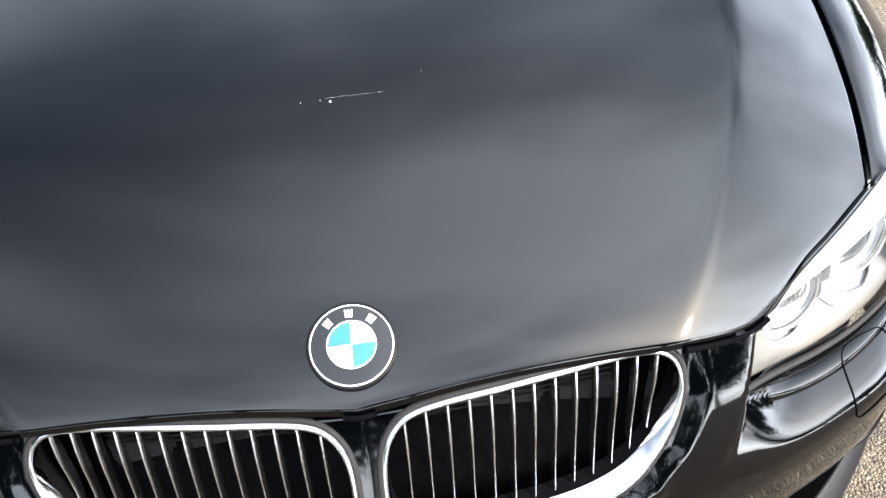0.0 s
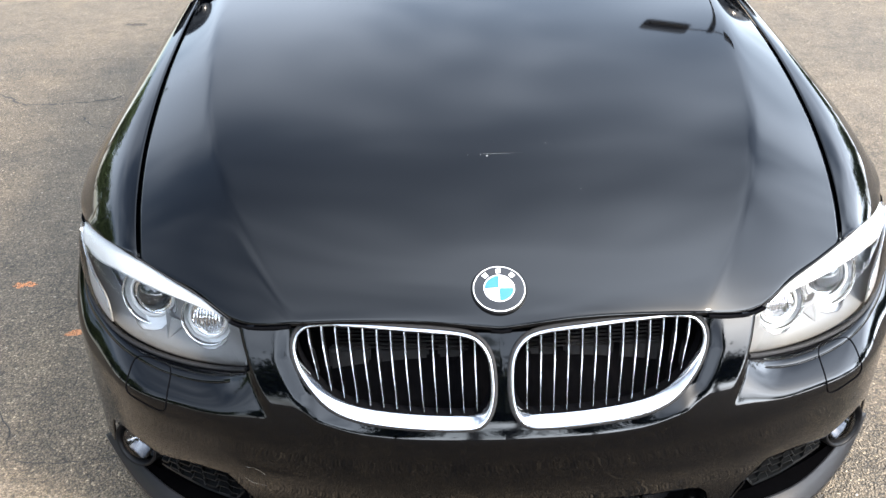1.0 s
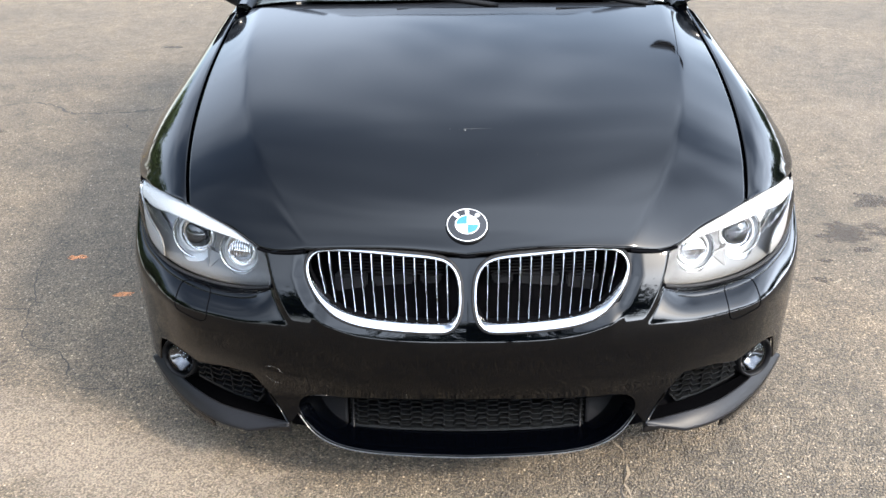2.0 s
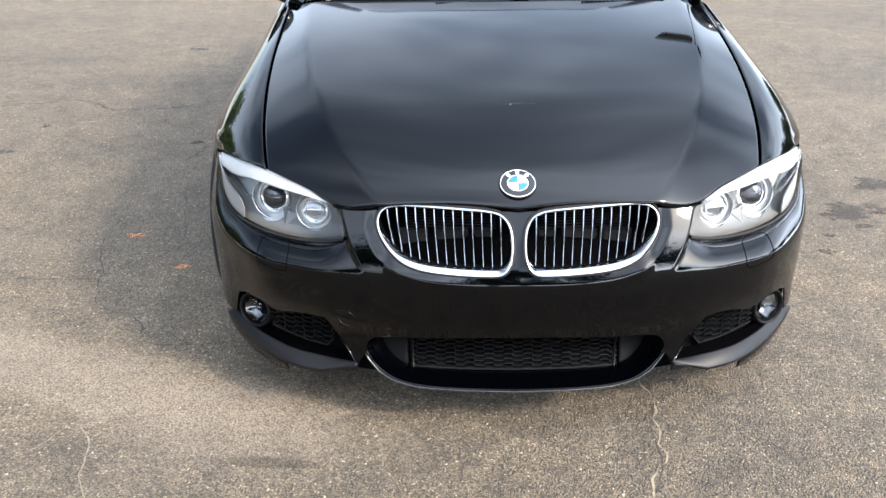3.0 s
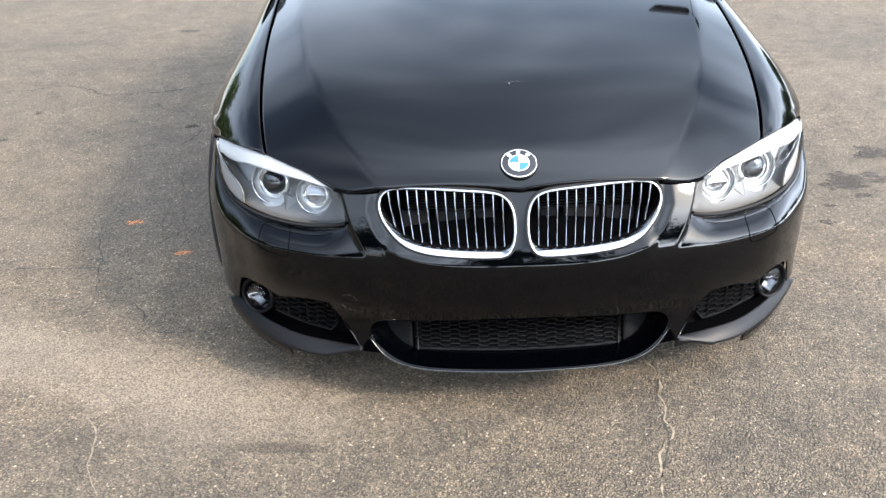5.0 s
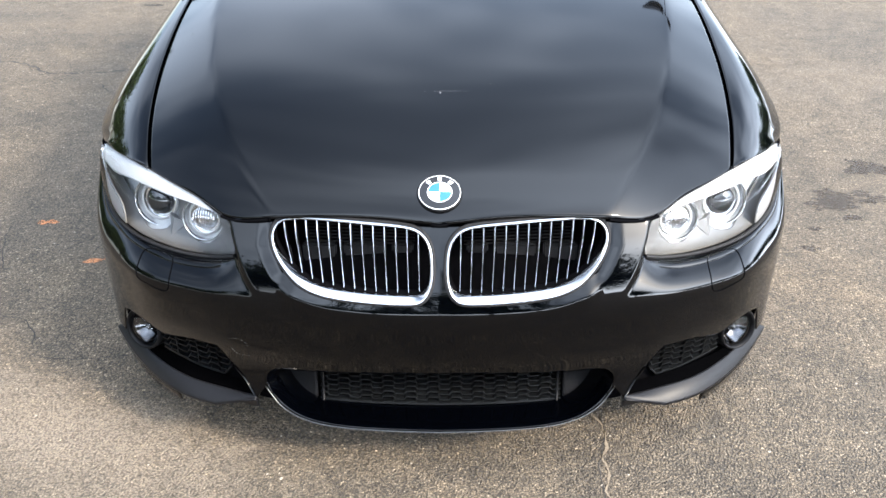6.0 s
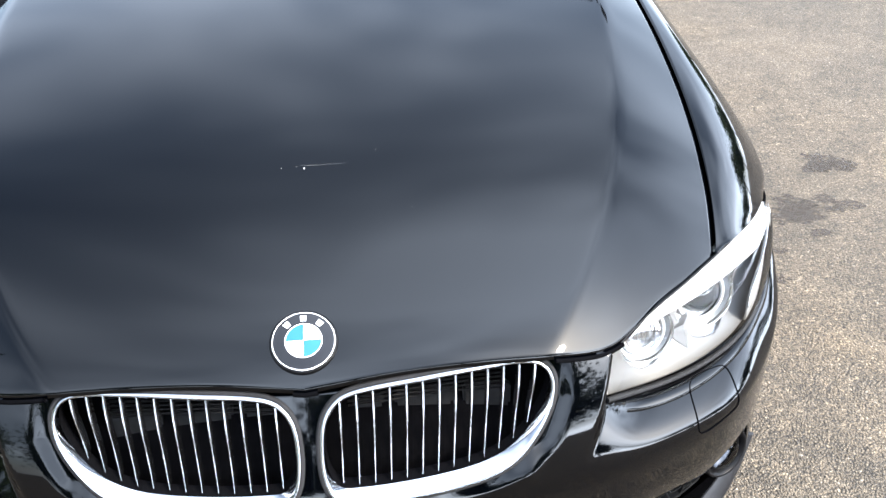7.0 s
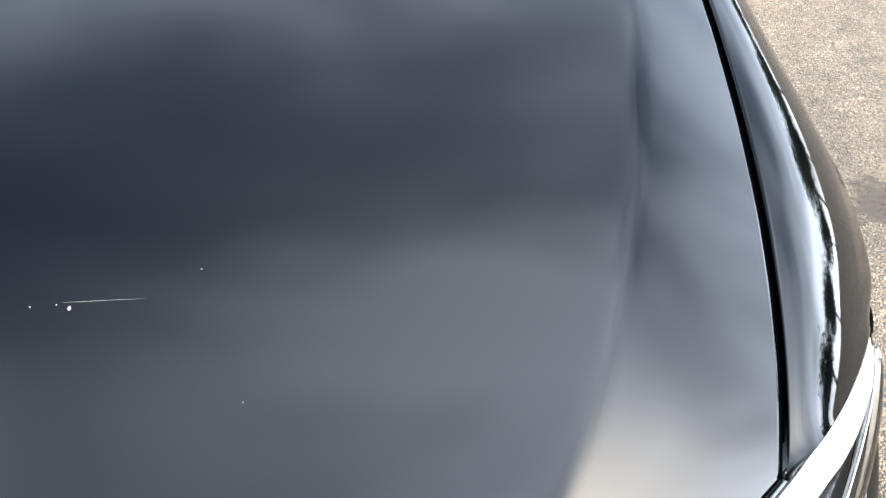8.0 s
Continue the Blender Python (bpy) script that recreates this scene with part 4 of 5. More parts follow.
# ---- lower openings ----
def wavy_mesh(name, surf, u0, u1, low, high, pitch, wave, period, ribs, side=1):
    """A grille of wavy bars one above another, held by thin upright ribs; low and high give its foot and head at u."""
    verts, faces = [], []

    def bar(us, zs, half, depth):
        b = len(verts)
        for dz, off in ((half, 0.0), (-half, 0.0), (-half * 0.7, depth), (half * 0.7, depth)):
            x, y, z = surf(us, zs + dz)
            verts.extend((a * side, c + off, d) for a, c, d in zip(x, y, z))
        n = len(us)
        for r in range(4):
            for i in range(n - 1):
                q = (b + r * n + i, b + r * n + i + 1, b + ((r + 1) % 4) * n + i + 1, b + ((r + 1) % 4) * n + i)
                faces.append(q[::-1] if side > 0 else q)
    us = np.arange(u0, u1, period / 24)
    trap = np.interp((us / period) % 1.0, [0, 0.40, 0.5, 0.90, 1.0], [-1, -1, 1, 1, -1])
    for j in range(-2, int((high(us).max() - low(us).min()) / pitch) + 3):
        zs = low(us).min() + j * pitch + wave * trap
        ok = (zs > low(us)) & (zs < high(us))
        cuts = np.nonzero(np.diff(np.concatenate([[0], ok.astype(int), [0]])))[0].reshape(-1, 2)
        for a, b in cuts:
            if b - a > 1:
                bar(us[a:b], zs[a:b], 0.0010, 0.014)
    for u in ribs:
        zs = np.linspace(float(low(np.array([u]))[0]), float(high(np.array([u]))[0]), 8)
        x, y, z = surf(np.full(8, u), zs)
        v, f = tube(np.stack([x * side, y + 0.003, z], 1), 0.0013, 5)
        b = len(verts)
        verts.extend(map(tuple, v))
        faces.extend(tuple(b + i for i in q) for q in f)
    for edge in (low, high):
        bar(us, edge(us), 0.0022, 0.014)
    return mesh_ob(name, verts, faces, MESH, car, label="black plastic mesh of wavy bars", smooth=False)


def on_front(back):
    def f(u, z):
        p = bumper_at(np.asarray(u, float), np.asarray(z, float))
        return p[..., 0], p[..., 1] + back, p[..., 2]
    return f


wavy_mesh("lower_mesh", on_front(0.064), -0.264, 0.266, lambda u: 0.170 + 0 * u, lambda u: 0.280 + 0 * u, 0.0125, 0.0032, 0.049, [])
# plain ducts beside the mesh and the rim of the opening
for s in (1, -1):
    a = np.linspace(0.270, 0.38, 14)
    b = np.linspace(0.165, 0.280, 10)
    u, v = np.meshgrid(a, b, indexing="ij")
    p = bumper_at(u, v)
    p[..., 1] += 0.066 + 0.05 * ((a - 0.27) / 0.11)[:, None] ** 1.5 * 0.3
    p[..., 0] *= s
    sheet("duct_panel", p, PLASTIC, car, flip=s < 0, label="smooth black duct panel", thick=0.003)
    strip_ob("duct_edge", on_bumper([(0.268 * s, 0.166), (0.268 * s, 0.22), (0.268 * s, 0.280)], -0.060), 0.003, PLASTIC, car)
rim = bumper_at(INTAKE[:, 0], INTAKE[:, 1])
foot = bumper_at(INTAKE_FOOT[:, 0], INTAKE_FOOT[:, 1]) + (0, 0.070, 0)
edge = rim * 0.97 + foot * 0.03 + (0, 0, 0.0005)
grid = np.array([rim, edge, rim * 0.5 + foot * 0.5, foot, foot + (0, 0.03, 0)])
m = len(INTAKE)
f = [(i * m + j, (i + 1) * m + j, (i + 1) * m + (j + 1) % m, i * m + (j + 1) % m) for i in range(4) for j in range(m)]
mesh_ob("intake_rim", grid.reshape(-1, 3), f, PAINT, car, label="glossy black tray and rim of the lower intake")

FLAP_LOW = [(0.496, 0.068, 0.163), (0.56, 0.097, 0.161), (0.631, 0.147, 0.163), (0.70, 0.213, 0.170), (0.752, 0.272, 0.185), (0.787, 0.315, 0.203)]
FLAP_TIP = (0.397, 0.046, 0.193)
FLAP_TOP = [(0.398, 0.048, 0.195), (0.425, 0.063, 0.190), (0.49, 0.092, 0.187), (0.568, 0.128, 0.187), (0.63, 0.173, 0.189), (0.684, 0.222, 0.194), (0.73, 0.272, 0.203), (0.765, 0.310, 0.214)]
for s in (1, -1):
    k = np.array([s, 1, 1.0])
    lo, hi = np.concatenate([np.linspace(FLAP_TIP, FLAP_LOW[0], 13)[:-1], along(FLAP_LOW, 38)]), along(FLAP_TOP, 50)
    under = lo + (0, 0.03, -0.006)
    grid = np.stack([under, lo + (0, 0.004, -0.007), lo + (0, 0.0006, -0.0045), lo + (0, 0.0002, -0.001), lo + (0, 0.0006, 0), lo * 0.96 + hi * 0.04, lo * 0.5 + hi * 0.5, lo * 0.03 + hi * 0.97, hi, hi + (0, 0.001, -0.003), hi + (0, 0.004, -0.03)], 1)
    sheet("splitter", grid * k, SATIN_PAINT, car, flip=s > 0, label="black corner splitter blade", thick=0.003)
    # painted skirt under the outer half of the blade
    cut_ = lo[22:] + (0, 0.006, -0.005)
    fade = np.minimum(np.linspace(0.75, 3, len(cut_)), 1)[:, None]
    sheet("corner_skirt", np.stack([cut_, cut_ + np.array((0.0, 0.002, -0.015)) * fade, cut_ + np.array((-0.002, 0.005, -0.036)) * fade], 1) * k, PAINT, car, flip=s < 0, label="black painted skirt below the splitter", thick=0.003)
    # recess behind the blade, its shade put in as a near-black sheet
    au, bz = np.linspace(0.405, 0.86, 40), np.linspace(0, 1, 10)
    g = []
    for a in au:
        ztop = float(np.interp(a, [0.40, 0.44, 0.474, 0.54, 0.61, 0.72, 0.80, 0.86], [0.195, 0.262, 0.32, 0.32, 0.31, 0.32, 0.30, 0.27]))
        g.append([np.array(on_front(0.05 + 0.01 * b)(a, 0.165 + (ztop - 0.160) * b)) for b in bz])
    sheet("side_recess", np.array(g) * k, DARK, car, flip=s < 0, label="near-black sheet for the shade in the corner recess")
    # strut edge between recess and centre
    strip_ob("recess_edge", on_bumper([(0.399 * s, 0.193), (0.42 * s, 0.229), (0.44 * s, 0.262)], 0.0), 0.002, PAINT, car)

    line = along([(0.399, 0.193), (0.42, 0.229), (0.44, 0.262), (0.474, 0.318)], 24)
    edge_ = on_bumper(line, -0.001)
    inner = np.array(on_front(0.040)(line[:, 0] + 0.018 + 0.022 * np.linspace(0, 1, 24), line[:, 1] - 0.006 * np.linspace(0, 1, 24))).T
    sheet("strut_panel", np.stack([edge_, edge_ * 0.85 + inner * 0.15, edge_ * 0.4 + inner * 0.6, inner], 1) * k, GLOSS_BLACK, car, flip=s > 0, label="glossy black strut beside the corner mesh", thick=0.003)

    wavy_mesh("corner_mesh", on_front(0.034), 0.462, 0.640, lambda u: np.interp(u, [0.455, 0.48, 0.54, 0.64], [0.240, 0.209, 0.211, 0.226]), lambda u: np.interp(u, [0.455, 0.476, 0.54, 0.64], [0.275, 0.313, 0.311, 0.296]), 0.0150, 0.0038, 0.052, [0.545, 0.60], s)
    # shelf under the corner mesh
    sh = []
    for a in np.linspace(0.42, 0.80, 30):
        p0 = np.array(on_front(0.030)(a, float(np.interp(a, [0.42, 0.475, 0.62, 0.8], [0.208, 0.208, 0.214, 0.224]))))
        q0 = along(FLAP_TOP, 30)[int(round((a - 0.42) / 0.38 * 29))]
        sh.append([p0, p0 * 0.6 + q0 * 0.4, q0])
    sheet("recess_shelf", np.array(sh) * k, RECESS, car, flip=s > 0, label="glossy black shelf of the recess")
    # fog lamp
    c0 = Vector((0.686 * s, 0.224, 0.256))
    ax = Vector((0.42 * s, -0.90, 0.12)).normalized()
    mm = Matrix.Translation(c0) @ ax.to_track_quat("Z", "Y").to_matrix().to_4x4()
    fog = mesh_ob("fog_lamp", *lathe([(0.052, -0.05), (0.0505, 0.004), (0.0475, 0.009), (0.044, 0.007), (0.0405, -0.004), (0.040, -0.02)], 48, mm), PLASTIC, car, label="round fog lamp in a black surround")
    mesh_ob("reflector", *lathe([(0.040, -0.006), (0.032, -0.019), (0.020, -0.028), (0.0003, -0.032)], 40, mm), FOG_BOWL, fog, label="grey metal bowl")
    v, f = lathe([(0.0405, -0.004), (0.036, 0.005), (0.025, 0.0115), (0.0125, 0.015), (0.0003, 0.016)], 40, mm)
    gl = mesh_ob("glass", v, f, GLASS, fog, label="clear domed glass")
    gl.visible_shadow = False
    bulb = mesh_ob("bulb", *lathe([(0.0003, -0.006), (0.008, -0.010), (0.011, -0.020), (0.011, -0.034)], 20, mm), DARK_GLASS, fog)
    # dark air deflector in front of the wheel
    bm = bmesh.new()
    bmesh.ops.create_cube(bm, size=1, matrix=Matrix.Translation((0.672 * s, 0.245, 0.128)) @ Matrix.Rotation(0.80 * s, 4, "Z") @ Matrix.Diagonal((0.14, 0.012, 0.085, 1)))
    bmesh.ops.bevel(bm, geom=bm.edges[:], offset=0.004, segments=2, affect="EDGES")
    part("air_deflector", bm, RUBBER, car, "dull black rubber air deflector")

# marks in the paint: a chip with a fine scratch, and a rub on the bumper
for x, y, r in ((0.0, 0.392, 0.0017), (0.112, 0.427, 0.0005), (-0.035, 0.395, 0.0006), (-0.012, 0.396, 0.0004), (0.16, 0.30, 0.0004)):
    zz = float(bonnet_z(np.array(x), np.array(y)))
    sl = math.atan(float(zc(y + 0.01) - zc(y - 0.01)) / 0.02)
    mesh_ob("paint_chip", *lathe([(r, -0.0002), (r * 0.9, 0.0006), (r * 0.55, 0.0006), (r * 0.4, 0.0003)], 14, Matrix.Translation((x, y, zz)) @ Matrix.Rotation(sl, 4, "X") @ Matrix.Diagonal((0.8, 1.3, 1, 1))), SCRATCH, car, label="small bright chip in the paint")
xs = np.linspace(-0.006, 0.065, 16)
ys = 0.398 + 0.010 * xs
strip_ob("paint_scratch", np.stack([xs, ys, bonnet_z(xs, ys) + 0.0002], 1), np.interp(xs, [-0.006, 0.01, 0.065], [0.00006, 0.00010, 0.00004]), SCRATCH, car, 5, label="fine pale scratch in the paint")
for s in (1, -1):
    seam = along([(0.948 * s, 0.6195), (1.0 * s, 0.6185), (1.095 * s, 0.617)], 16)
    strip_ob("bumper_gap", on_bumper(seam, 0.0), 0.0022, DARK, car, 6, label="dark joint between bumper and wing")
rub = along([(-0.435, 0.352), (-0.42, 0.355), (-0.405, 0.350), (-0.398, 0.340)], 14)
strip_ob("paint_scratch", on_bumper(rub, 0.0002), np.linspace(0.00004, 0.00012, 14), SCRATCH, car, 5)
rub = along([(-0.436, 0.322), (-0.430, 0.312), (-0.40, 0.306)], 10)
strip_ob("paint_scratch", on_bumper(rub, 0.0002), np.linspace(0.00012, 0.00003, 10), SCRATCH, car, 5)

# ---- wheels ----
def wheel(x, y, side):
    w = new("wheel")
    w.parent = car
    w.location = (x, y, 0.318)
    m = Matrix.Rotation(math.pi / 2 * side, 4, "Y")
    tyre = mesh_ob("tyre", *lathe([(0.225, -0.10), (0.25, -0.112), (0.29, -0.112), (0.310, -0.095), (0.318, -0.07), (0.318, 0.07), (0.310, 0.095), (0.29, 0.112), (0.25, 0.112), (0.225, 0.10), (0.225, -0.10)], 64, m), RUBBER, w, label="black tyre")
    mesh_ob("rim", *lathe([(0.228, -0.10), (0.228, 0.104), (0.218, 0.108), (0.208, 0.09), (0.206, 0.02), (0.206, -0.10)], 64, m), SATIN, w, label="silver alloy rim")
    for i in range(10):
        a = i * math.pi / 5
        v, f = tube([tuple(m @ Vector((0.04 * math.cos(a), 0.04 * math.sin(a), 0.085))), tuple(m @ Vector((0.13 * math.cos(a), 0.13 * math.sin(a), 0.092))), tuple(m @ Vector((0.21 * math.cos(a + 0.06), 0.21 * math.sin(a + 0.06), 0.085)))], [0.022, 0.014, 0.017], 8)
        mesh_ob("spoke", v, f, SATIN, w)
    mesh_ob("hub", *lathe([(0.055, 0.05), (0.052, 0.092), (0.03, 0.098), (0.0003, 0.098)], 32, m), SATIN, w)


for s in (1, -1):
    wheel(0.755 * s, 0.80, s)
    wheel(0.765 * s, 3.53, s)

# ---- sides, tail and cabin ----
def side_at(side):
    def f(y, z):
        top = shoulder_z(y)
        k = np.clip((top - z) / (top - 0.18), 0, 1)
        x = shoulder_x(y) + 0.004 + 0.022 * np.sin(math.pi * np.clip(k * 1.1, 0, 1)) - 0.05 * k ** 3
        return np.stack([x * side, y, z], -1)
    return f


for s in (1, -1):
    arches = [np.array([(yc + 0.345 * math.cos(a), 0.318 + 0.335 * math.sin(a)) for a in np.linspace(0, 2 * math.pi, 60, endpoint=False)]) for yc in (0.80, 3.53)]
    above = np.array([(y, float(shoulder_z(y)) - 0.02) for y in np.linspace(0.42, 4.2, 60)] + [(4.4, 1.2), (0.4, 1.2)])
    below = np.array([(0.3, 0.19), (4.4, 0.19), (4.4, 0.0), (0.3, 0.0)])
    front = np.array([(0.3, 0.0), (0.50, 0.0), (0.50, 0.56), (0.56, 0.70), (0.3, 0.9)])
    trimmed("body_side", side_at(s), np.linspace(0.48, 4.0, 300), np.linspace(0.18, 0.90, 64), arches + [above, below, front], PAINT, car, flip=s < 0, thick=0.004, label="black body side with wheel arches")
    # door outline as a shut line
    sf = side_at(s)
    door = along([(1.42, 0.72), (1.40, 0.55), (1.44, 0.30), (1.52, 0.24), (2.5, 0.24), (2.66, 0.32), (2.74, 0.55), (2.72, 0.82)], 70)
    strip_ob("door_gap", sf(door[:, 0], door[:, 1]), 0.003, DARK, car)
    hv = sf(np.linspace(2.44, 2.64, 12), np.full(12, 0.74))
    strip_ob("door_handle", hv + (0.018 * s, 0, 0), 0.010, PAINT, car)
    # dark wheel-arch liners
    for yc in (0.80, 3.53):
        v, f = tube([(0.50 * s, yc, 0.318), (0.80 * s, yc, 0.318)], 0.335, 40, up=(0, 0, 1))
        f = [q for q in f if len(q) == 4] + [f[-2]]
        mesh_ob("arch_liner", v, f, DARK, car)

# scuttle, windscreen, roof, rear window, boot: one lofted cabin line
def cabin(name, stations, mat, label, thick=0.004):
    """stations: (y, z at the middle, half width, z at the edge)."""
    secs = []
    for y, zm, hw, ze in stations:
        secs.append(along([(-hw, y + 0.0, ze), (-hw * 0.92, y - 0.005, ze + (zm - ze) * 0.45), (-hw * 0.6, y - 0.012, ze + (zm - ze) * 0.85), (0, y - 0.02, zm), (hw * 0.6, y - 0.012, ze + (zm - ze) * 0.85), (hw * 0.92, y - 0.005, ze + (zm - ze) * 0.45), (hw, y, ze)], 41))
    ks = np.arange(len(stations))
    grid = spline(ks, np.array(secs))(np.linspace(0, len(stations) - 1, 8 * len(stations)))
    return sheet(name, grid, mat, car, flip=True, thick=thick, label=label)


cabin("scuttle", [(1.25, 0.872, 0.72, 0.845), (1.31, 0.878, 0.735, 0.855), (1.40, 0.895, 0.75, 0.86)], PLASTIC, "black plastic scuttle below the windscreen")
cabin("windscreen", [(1.40, 0.905, 0.70, 0.885), (1.68, 1.05, 0.655, 1.02), (1.97, 1.20, 0.605, 1.16), (2.2, 1.30, 0.565, 1.26)], WINDOW, "dark tinted windscreen")
cabin("roof", [(2.195, 1.302, 0.60, 1.25), (2.4, 1.35, 0.585, 1.29), (2.6, 1.375, 0.575, 1.30), (2.9, 1.36, 0.565, 1.285), (3.15, 1.32, 0.55, 1.25)], PAINT, "black roof")
cabin("rear_window", [(3.14, 1.322, 0.54, 1.25), (3.4, 1.225, 0.56, 1.16), (3.65, 1.09, 0.60, 1.05), (3.82, 0.98, 0.63, 0.95)], WINDOW, "dark rear window")
cabin("boot_lid", [(3.80, 0.985, 0.80, 0.90), (3.95, 0.98, 0.80, 0.89), (4.25, 0.97, 0.78, 0.87), (4.38, 0.93, 0.77, 0.83), (4.42, 0.75, 0.77, 0.72), (4.46, 0.55, 0.78, 0.52), (4.45, 0.35, 0.77, 0.34), (4.38, 0.22, 0.74, 0.22)], PAINT, "black boot and rear bumper")
for s in (1, -1):
    # quarter behind the rear wheel
    q = np.array([[sf_ for sf_ in side_at(s)(np.full(12, 3.98), np.linspace(0.2, 0.86, 12))], [(0.83 * s, 4.2, z) for z in np.linspace(0.2, 0.87, 12)], [(0.775 * s, 4.38, z) for z in np.linspace(0.22, 0.84, 12)]])
    sheet("rear_quarter", q, PAINT, car, flip=s > 0, thick=0.004)
    # side glass and shoulder cap
    ys_ = np.linspace(1.36, 3.8, 60)
    hi = np.interp(ys_, [1.36, 1.68, 1.97, 2.2, 2.4, 2.6, 2.9, 3.15, 3.4, 3.65, 3.8], [0.875, 1.01, 1.15, 1.255, 1.29, 1.30, 1.285, 1.25, 1.16, 1.05, 0.96])
    hx = np.interp(ys_, [1.36, 1.68, 1.97, 2.2, 2.4, 2.6, 2.9, 3.15, 3.4, 3.65, 3.8], [0.71, 0.665, 0.615, 0.595, 0.585, 0.575, 0.565, 0.55, 0.56, 0.60, 0.64])
    sx, sz = shoulder_x(ys_), shoulder_z(ys_)
    lowx, lowz = sx - 0.05, np.minimum(sz + 0.055, hi - 0.002)
    g = np.array([[(lx * s, y, lz), ((lx * 0.5 + ux * 0.5 + 0.012) * s, y, (lz + uz) / 2), (ux * s, y, uz)] for y, lx, lz, ux, uz in zip(ys_, lowx, lowz, hx, hi)])
    sheet("side_window", g, WINDOW, car, flip=s < 0, label="dark side glass", thick=0.003)
    g = np.array([[(x * s, y, z - 0.022), ((x + 0.004) * s, y, z), ((x - 0.012) * s, y, z + 0.024), ((lx) * s, y, lz)] for y, x, z, lx, lz in zip(ys_, sx, sz, lowx, lowz)])
    sheet("shoulder", g, PAINT, car, flip=s < 0, thick=0.003)
    # pillar and roof rail
    strip_ob("roof_rail", np.stack([(hx + 0.004) * s, ys_, hi], 1), np.interp(ys_, [1.36, 2.0, 3.8], [0.030, 0.026, 0.03]), PAINT, car, 8, label="black pillar and roof rail")
    # door mirror on its arm
    mir = new("door_mirror")
    mir.parent = car
    mir["label"] = "black door mirror"
    bm = bmesh.new()
    bmesh.ops.create_uvsphere(bm, u_segments=24, v_segments=14, radius=1, matrix=Matrix.Translation((0.945 * s, 1.66, 0.945)) @ Matrix.Rotation(0.15 * s, 4, "Z") @ Matrix.Diagonal((0.105, 0.060, 0.072, 1)))
    for v in bm.verts:
        if v.co.y > 1.685:
            v.co.y = 1.685
    part("shell", bm, PAINT, mir, smooth=True)
    v, f = tube([(0.80 * s, 1.66, 0.865), (0.85 * s, 1.66, 0.885), (0.90 * s, 1.66, 0.90)], [0.028, 0.022, 0.022], 10)
    mesh_ob("arm", v, f, PLASTIC, mir)
    bm = bmesh.new()
    bmesh.ops.create_circle(bm, cap_ends=True, segments=28, radius=1, matrix=Matrix.Translation((0.945 * s, 1.688, 0.945)) @ Matrix.Rotation(math.pi / 2, 4, "X") @ Matrix.Diagonal((0.09, 0.058, 1, 1)))
    part("mirror_glass", bm, CHROME, mir)
    # rear lamps
    g = np.array([[((0.79 - 0.0 * t) * s, 4.20 + 0.19 * t, 0.70 + 0.14 * v) for v in np.linspace(0, 1, 5)] for t in np.linspace(0, 1, 10)])
    g[:, :, 0] = (0.842 - 0.066 * np.linspace(0, 1, 10) ** 1.5)[:, None] * s
    sheet("rear_lamp", g, material("red_lens", (0.35, 0.01, 0.01), 0.12, coat=0.8, grain=(60, 0.1)), car, flip=s > 0, label="red rear lamp", thick=0.01)

# wipers resting on the scuttle
for x0, x1 in ((-0.52, 0.10), (0.02, 0.60)):
    wp = new("wiper")
    wp.parent = car
    wp["label"] = "black wiper resting below the windscreen"
    a = along([(x0, 1.365, 0.915), ((x0 + x1) / 2, 1.335, 0.925), (x1, 1.33, 0.915)], 20)
    strip_ob("blade", a, 0.008, RUBBER, wp)
    a = along([(x1 + 0.02, 1.315, 0.893), ((x0 + 2 * x1) / 3, 1.325, 0.925), ((x0 + x1) / 2, 1.335, 0.938)], 14)
    strip_ob("arm", a, 0.010, PLASTIC, wp)
# floor of the car
bm = bmesh.new()
bmesh.ops.create_cube(bm, size=1, matrix=Matrix.Translation((0, 2.3, 0.19)) @ Matrix.Diagonal((1.15, 4.0, 0.06, 1)))
part("underbody", bm, DARK, car)

# ---- marks on the asphalt ----
CRACK_DARK = material("crack_dark", (0.024, 0.021, 0.018), 0.95, grain=(200, 0.4))
CRACK_FILL = material("crack_fill", (0.150, 0.119, 0.084), 0.95, grain=(260, 0.4))


def soaked(name, color, lo, hi, most):
    """A stain that has soaked in unevenly, so that the ground shows between its specks."""
    m = material(name, color, 0.9)
    n, l = m.node_tree.nodes, m.node_tree.links
    out, b = n["Material Output"], n["Principled BSDF"]
    co, tex, rng, mix, clear = n.new("ShaderNodeTexCoord"), n.new("ShaderNodeTexNoise"), n.new("ShaderNodeMapRange"), n.new("ShaderNodeMixShader"), n.new("ShaderNodeBsdfTransparent")
    tex.inputs["Scale"].default_value, tex.inputs["Detail"].default_value, tex.inputs["Roughness"].default_value = 60, 6, 0.75
    rng.inputs["From Min"].default_value, rng.inputs["From Max"].default_value, rng.inputs["To Max"].default_value = lo, hi, most
    l.new(co.outputs["Object"], tex.inputs["Vector"])
    l.new(tex.outputs["Fac"], rng.inputs["Value"])
    l.new(rng.outputs["Result"], mix.inputs["Fac"])
    l.new(clear.outputs["BSDF"], mix.inputs[1])
    l.new(b.outputs["BSDF"], mix.inputs[2])
    l.new(mix.outputs["Shader"], out.inputs["Surface"])
    return m


OIL = soaked("oil_spot", (0.040, 0.032, 0.025), 0.34, 0.58, 0.8)
ORANGE = soaked("orange_paint", (0.42, 0.17, 0.07), 0.32, 0.55, 0.8)


